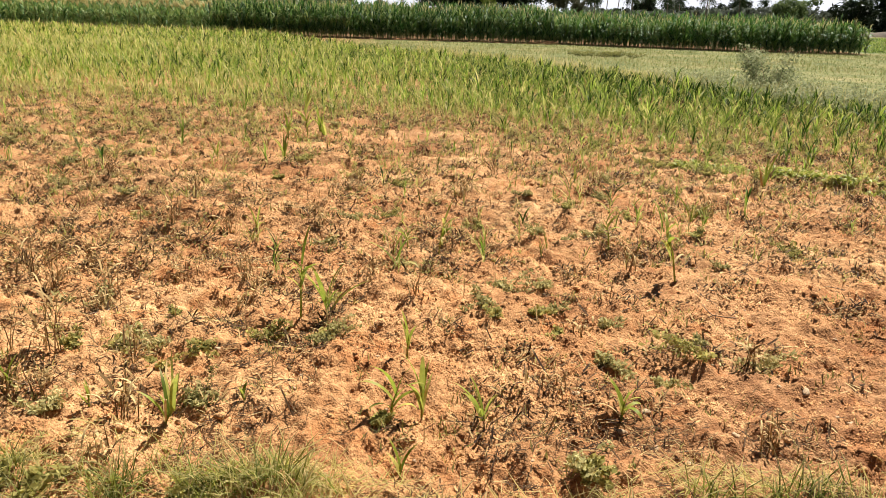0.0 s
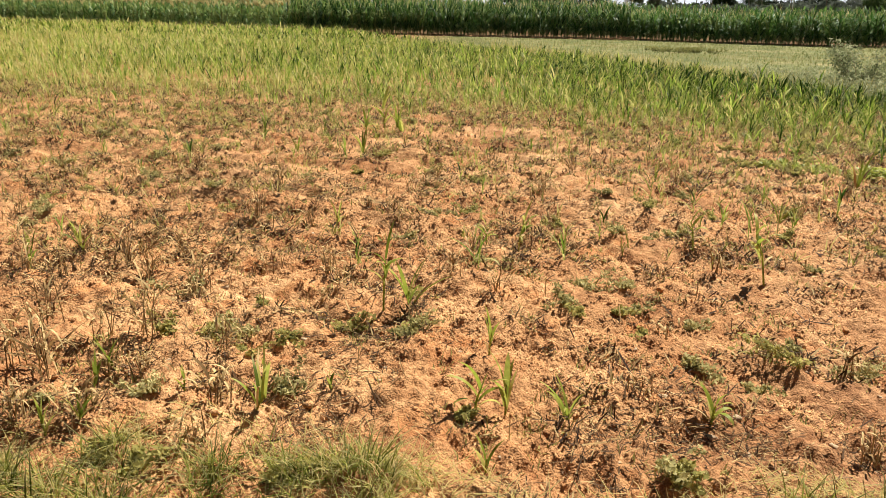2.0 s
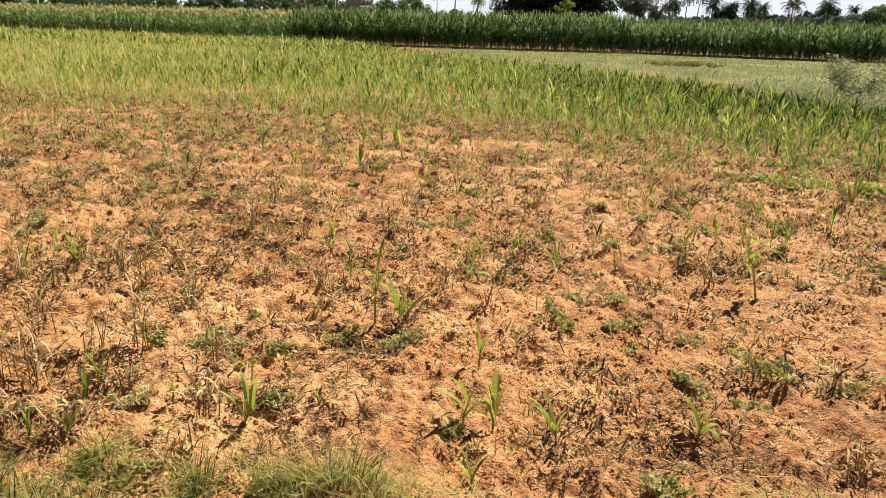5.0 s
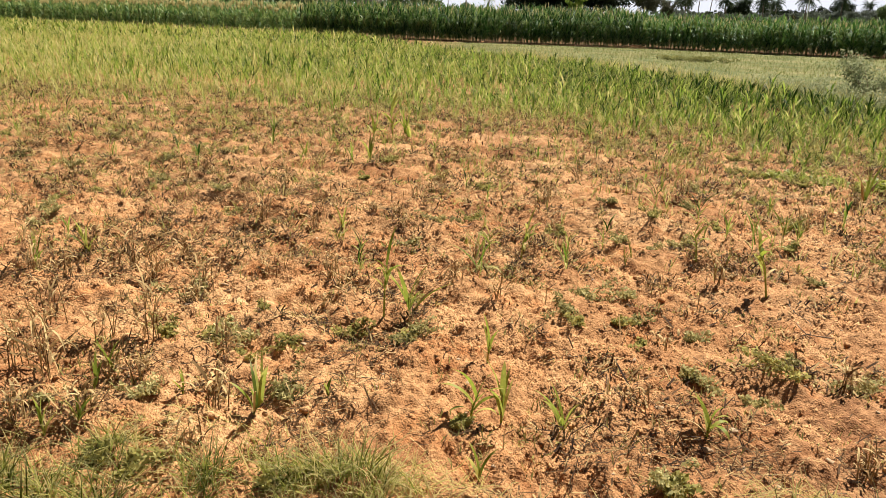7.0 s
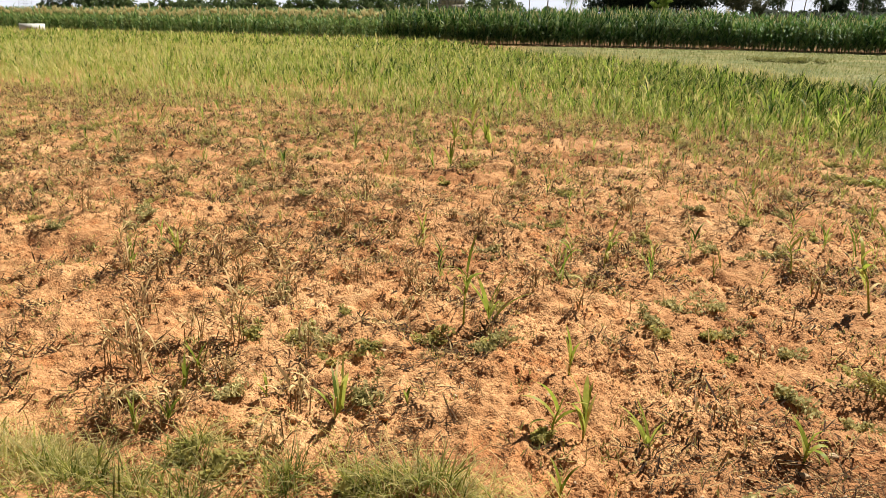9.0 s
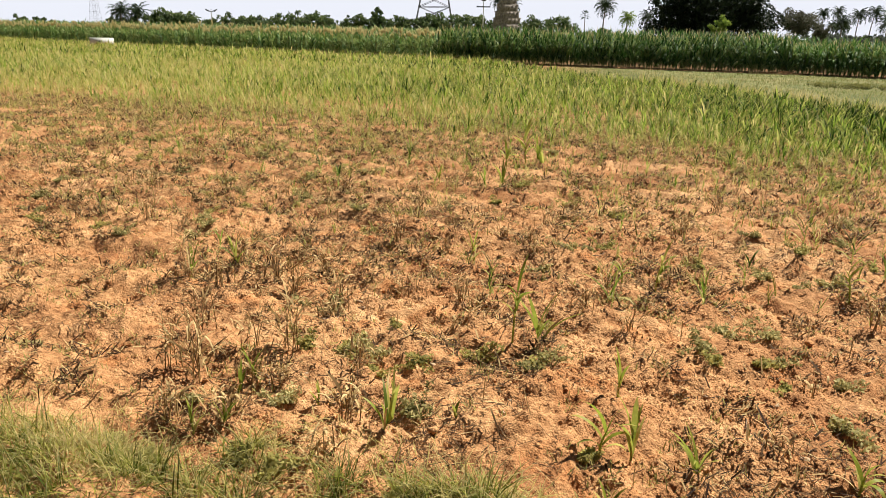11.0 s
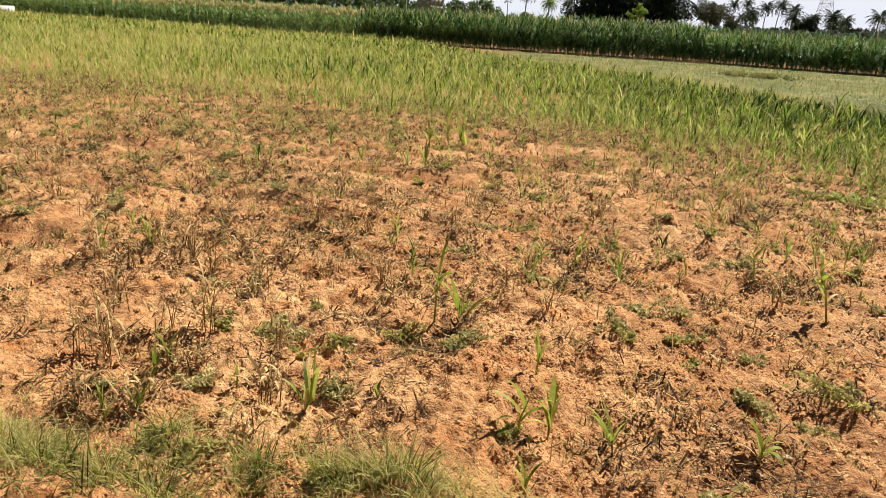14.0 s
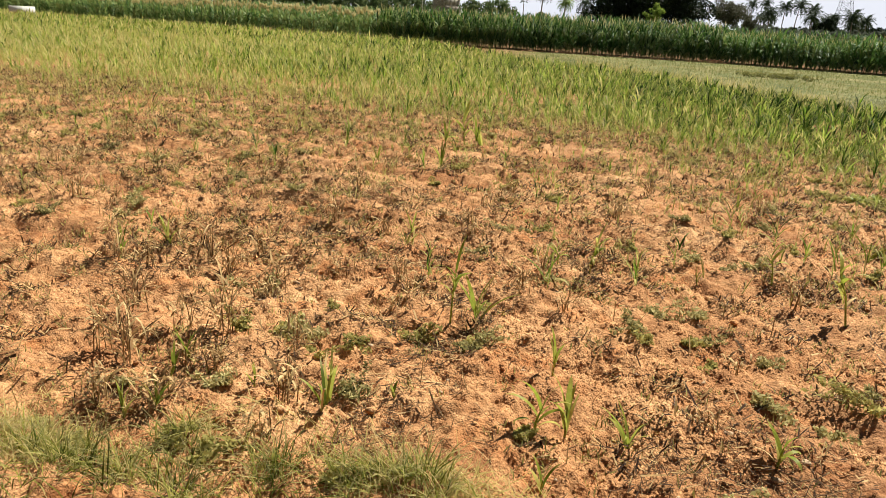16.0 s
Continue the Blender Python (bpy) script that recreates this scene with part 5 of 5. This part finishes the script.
def maize_seedling(x, y, h, habit, seed):
    g = np.random.default_rng(seed)
    tall, n, low, high, out, bow, long, wide, label = HABITS[habit]
    top = tagged(new("maize_seedling"), label, "maize seedling", "maize seedlings")
    top.matrix_basis = pose(x, y, float(ground_z(x, y)) - 0.01, 0, 0, g.uniform(0, 360))
    h = 1.08 * h
    stem_h = h * tall
    lean = g.normal(0, 0.08, 2) * h
    v, f = tube([(0, 0, 0), (lean[0] * 0.4, lean[1] * 0.4, stem_h * 0.6), (lean[0], lean[1], stem_h)], [0.004 + 0.006 * h, 0.0035 + 0.005 * h, 0.002], 6)
    part("stem", Soup().add(v, f, 0.75, 0.2).mesh("seedling_stem", M_SEEDLING), top)
    plane = g.uniform(0, np.pi)
    for i in range(n):
        k = i / (n - 1)
        at = low + (high - low) * k
        withered = k < 0.2 and g.uniform() < 0.6
        tone = float(np.clip(g.normal(0.85 if k < 0.2 else 0.5, 0.25), 0, 1))
        q = Soup().add(*ribbons([(lean[0] * at, lean[1] * at, stem_h * at)], plane + np.pi * i + g.normal(0, 0.6), h * long * g.uniform(0.7, 1.2), (0.008 + 1.25 * wide * h) * g.uniform(0.65, 1.15),
                                out * (1.25 - 0.8 * k) * g.uniform(0.6, 1.3), bow * (1.3 - 0.8 * k) * g.uniform(0.4, 1.3), 7, tone, g.normal(0, 0.45)))
        part("leaf", q.mesh("seedling_leaf", M_STRAW if withered else M_SEEDLING), top, "withered straw-coloured leaf" if withered else "")


for i, (x, y, h, habit) in enumerate(SEEDLINGS):
    maize_seedling(x, y, h, habit, 1000 + i)


def weed(x, y, h, seed, label="low branching green weed spreading on bare soil", mat=None, leaf=1.0):
    g = np.random.default_rng(seed)
    top = tagged(new("weed"), label, "weed", "weeds on the bare soil")
    top.matrix_basis = pose(x, y, float(ground_z(x, y)), 0, 0, g.uniform(0, 360))
    tips = []
    for i in range(9):
        a, l, e = g.uniform(0, 6.28), h * g.uniform(0.5, 1.0), g.uniform(0.1, 1.0)
        l *= 1.1 + 0.6 * math.cos(a)
        s = np.linspace(0, 1, 4)
        p = np.stack([np.cos(a) * l * s * math.cos(e), np.sin(a) * l * s * math.cos(e), 0.005 + l * s ** 0.9 * math.sin(e) * 0.8], 1)
        part("stem", Soup().add(*tube(p, np.linspace(0.0028, 0.0012, 4), 4), 0.7, 0.3).mesh("weed_stem", mat or M_WEED), top)
        tips += [p[1], p[2], p[3], (p[2] + p[3]) / 2]
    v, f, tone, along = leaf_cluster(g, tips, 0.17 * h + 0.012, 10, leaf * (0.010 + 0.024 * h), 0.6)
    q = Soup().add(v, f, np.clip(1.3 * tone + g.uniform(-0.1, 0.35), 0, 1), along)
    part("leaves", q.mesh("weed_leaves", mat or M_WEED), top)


DUSTY = "low dusty yellow-green weed spreading on bare soil"
for i, (x, y, h) in enumerate(WEEDS):
    weed(x, y, h, 1100 + i, *((DUSTY, M_DUSTWEED) if i % 3 else ()))


def creeper(x, y, reach, seed):
    """A flat patch of runners with broad bright leaves."""
    g = np.random.default_rng(seed)
    top = tagged(new("creeper"), "bright green broad-leaved creeper spreading flat on bare soil", "creeper", "creepers before the crop")
    top.matrix_basis = pose(x, y, float(ground_z(x, y)))
    spots = []
    for i in range(9):
        a, l = g.uniform(0, 6.28), reach * g.uniform(0.5, 1.1)
        s = np.linspace(0, 1, 6)
        p = np.stack([np.cos(a + 0.5 * s) * l * s, 0.9 * np.sin(a + 0.5 * s) * l * s, 0.012 + 0.03 * np.sin(np.pi * s)], 1)
        part("runner", Soup().add(*tube(p, np.linspace(0.004, 0.002, 6), 4), 0.6, 0.3).mesh("creeper_runner", M_SEEDLING), top)
        spots += [q for q in p[1:]] + [(q + w) / 2 for q, w in zip(p[1:-1], p[2:])]
    spots = np.repeat(np.array(spots), 4, 0)
    n = len(spots)
    spots = spots + g.normal(0, 0.035, (n, 3)) * (1, 1, 0.6) + (0, 0, 0.02)
    q = Soup().add(*ribbons(spots, g.uniform(0, 6.28, n), g.uniform(0.025, 0.05, n), g.uniform(0.02, 0.038, n), g.uniform(0.5, 1.5, n), g.uniform(0, 0.8, n), 2, np.clip(g.normal(0.66, 0.2, n), 0, 1), g.normal(0, 0.3, n), True))
    part("leaves", q.mesh("creeper_leaves", M_SEEDLING), top)


for i, (x, y, r) in enumerate(((2.88, 8.55, 0.26), (3.16, 8.45, 0.36), (3.42, 8.4, 0.22), (3.8, 8.15, 0.22), (4.12, 7.9, 0.3), (4.38, 7.65, 0.26), (4.6, 7.35, 0.22))):
    creeper(x, y, r, 1150 + i)
gw = np.random.default_rng(21)
for i in range(60):
    x = float(gw.uniform(0.8, 6.0))
    y = float(line_y(x, CROP_FRONT)) - float(gw.uniform(0.0, 3.2))
    weed(x, y, float(gw.uniform(0.09, 0.19)), 1600 + i, *((DUSTY, M_DUSTWEED) if i % 3 == 0 else ()))
for i in range(110):
    x, y = (float(q[0]) for q in field_points(gw, 1, 2.6, 12, 0.95))
    weed(x, y, float(gw.uniform(0.05, 0.11) * (1 + 0.05 * y)), 1200 + i, *((DUSTY, M_DUSTWEED) if i % 2 else ()))


def stubble(x, y, h, seed):
    g = np.random.default_rng(seed)
    top = tagged(new("dry_stubble"), "withered brown stalk clump with hanging straw leaves", "dry plant", "withered clumps")
    top.matrix_basis = pose(x, y, float(ground_z(x, y)) - 0.01, 0, 0, g.uniform(0, 360))
    for i in range(5):
        a, l = g.uniform(0, 6.28), h * g.uniform(0.5, 1.05)
        b = g.normal(0, 0.025, 2)
        k = g.uniform(0.02, 0.3)
        p = [(b[0], b[1], 0), (b[0] + math.cos(a) * k * l * 0.4, b[1] + math.sin(a) * k * l * 0.4, l * 0.55), (b[0] + math.cos(a) * k * l, b[1] + math.sin(a) * k * l, l)]
        part("stalk", Soup().add(*tube(p, [0.0036, 0.003, 0.0015], 5), float(g.uniform(0.45, 1.0)), 0.3).mesh("stubble_stalk", M_STRAW), top)
    n = 34
    base = np.stack([g.normal(0, 0.035, n), g.normal(0, 0.035, n), g.uniform(0.05, 0.8, n) * h], 1)
    q = Soup().add(*ribbons(base, g.uniform(0, 6.28, n), h * g.uniform(0.25, 0.7, n), g.uniform(0.006, 0.017, n), g.uniform(0.2, 1.0, n), g.uniform(0.8, 2.6, n), 5, np.clip(g.normal(0.78, 0.25, n), 0, 1), g.normal(0, 0.8, n)))
    part("dry_leaves", q.mesh("stubble_leaves", M_STRAW), top)


for i, (x, y, h) in enumerate(STUBBLE):
    stubble(x, y, h, 1300 + i)
for i in range(60):
    y = float(gw.uniform(2.8, 8.5))
    x = float(-gw.uniform(0.1, 0.85) * y + 0.1) if gw.uniform() < 0.72 else float(gw.uniform(-0.2, 0.6) * y)
    stubble(x, y, float(gw.uniform(0.08, 0.24)), 1400 + i)


# ---- verge grass at the field's edge ----
VERGE_X = [-3.6, -2.57, -2.06, -1.64, -1.16, -0.7, -0.34, 0.1, 0.6, 0.95, 1.7, 3.0]
VERGE_Y = [2.5, 2.42, 2.44, 2.52, 2.58, 2.48, 2.3, 2.02, 2.18, 2.36, 2.3, 2.4]


def build_verge():
    g = np.random.default_rng(16)
    q = Soup()
    n = 54000
    x = g.uniform(-3.6, 3.0, n)
    edge = np.interp(x, VERGE_X, VERGE_Y)
    y = edge - 0.10 + 0.10 * value_noise(x, 0 * x, 0.22, 98) - np.abs(g.normal(0, 0.33, n))
    clump = value_noise(x, y, 0.16, 99) + 0.5 * value_noise(x, y, 0.4, 100) + g.normal(0, 0.35, n)
    w = (clump > np.where(x < -0.2, 0.2, 0.36)) & (y > 1.3)
    x, y, clump = x[w], y[w], clump[w]
    n = len(x)
    dry = np.clip(0.42 - 0.5 * value_noise(x, y, 0.13, 101) - 0.3 * value_noise(x, y, 0.5, 102) + 0.5 * (y - edge[w] + 0.3) + g.normal(0, 0.28, n), 0, 1)
    q.add(*ribbons(np.stack([x, y, ground_z(x, y) - 0.005], 1), g.uniform(0, 6.28, n), g.uniform(0.03, 0.21, n) * (1.15 - 0.4 * dry), g.uniform(0.0025, 0.007, n), g.uniform(0.05, 1.4, n), g.uniform(0, 2.4, n), 3, dry, g.normal(0, 0.5, n)))
    # dead blades lying flat among the green
    n = 6000
    x = g.uniform(-3.6, 3.0, n)
    y = np.interp(x, VERGE_X, VERGE_Y) + 0.12 - np.abs(g.normal(0, 0.32, n))
    w = (value_noise(x, y, 0.2, 103) + g.normal(0, 0.4, n) > 0.1) & (y > 1.4)
    x, y = x[w], y[w]
    n = len(x)
    q.add(*ribbons(np.stack([x, y, ground_z(x, y) + g.uniform(0.004, 0.03, n)], 1), g.uniform(0, 6.28, n), g.uniform(0.04, 0.16, n), g.uniform(0.002, 0.006, n), g.uniform(1.0, 1.6, n), g.normal(0.1, 0.4, n), 2, g.uniform(0.7, 1.0, n), g.normal(0, 0.4, n)))
    tagged(new("verge_grass", q.mesh("verge_grass", M_VERGE)), "tangled half-dry grass along the field's edge", "grass", kind="stuff")


build_verge()
# dusty broad-leaved weeds growing through the verge
for i, (x, y, h) in enumerate(((-1.42, 2.24, 0.10), (-1.62, 2.33, 0.08), (-2.2, 2.3, 0.08), (-0.9, 2.22, 0.07), (-1.9, 2.2, 0.08), (0.6, 2.38, 0.07), (-0.24, 2.74, 0.05))):
    weed(x, y, h, 1500 + i, "dusty grey-green broad-leaved weed among verge grass", M_WEED, 1.3)
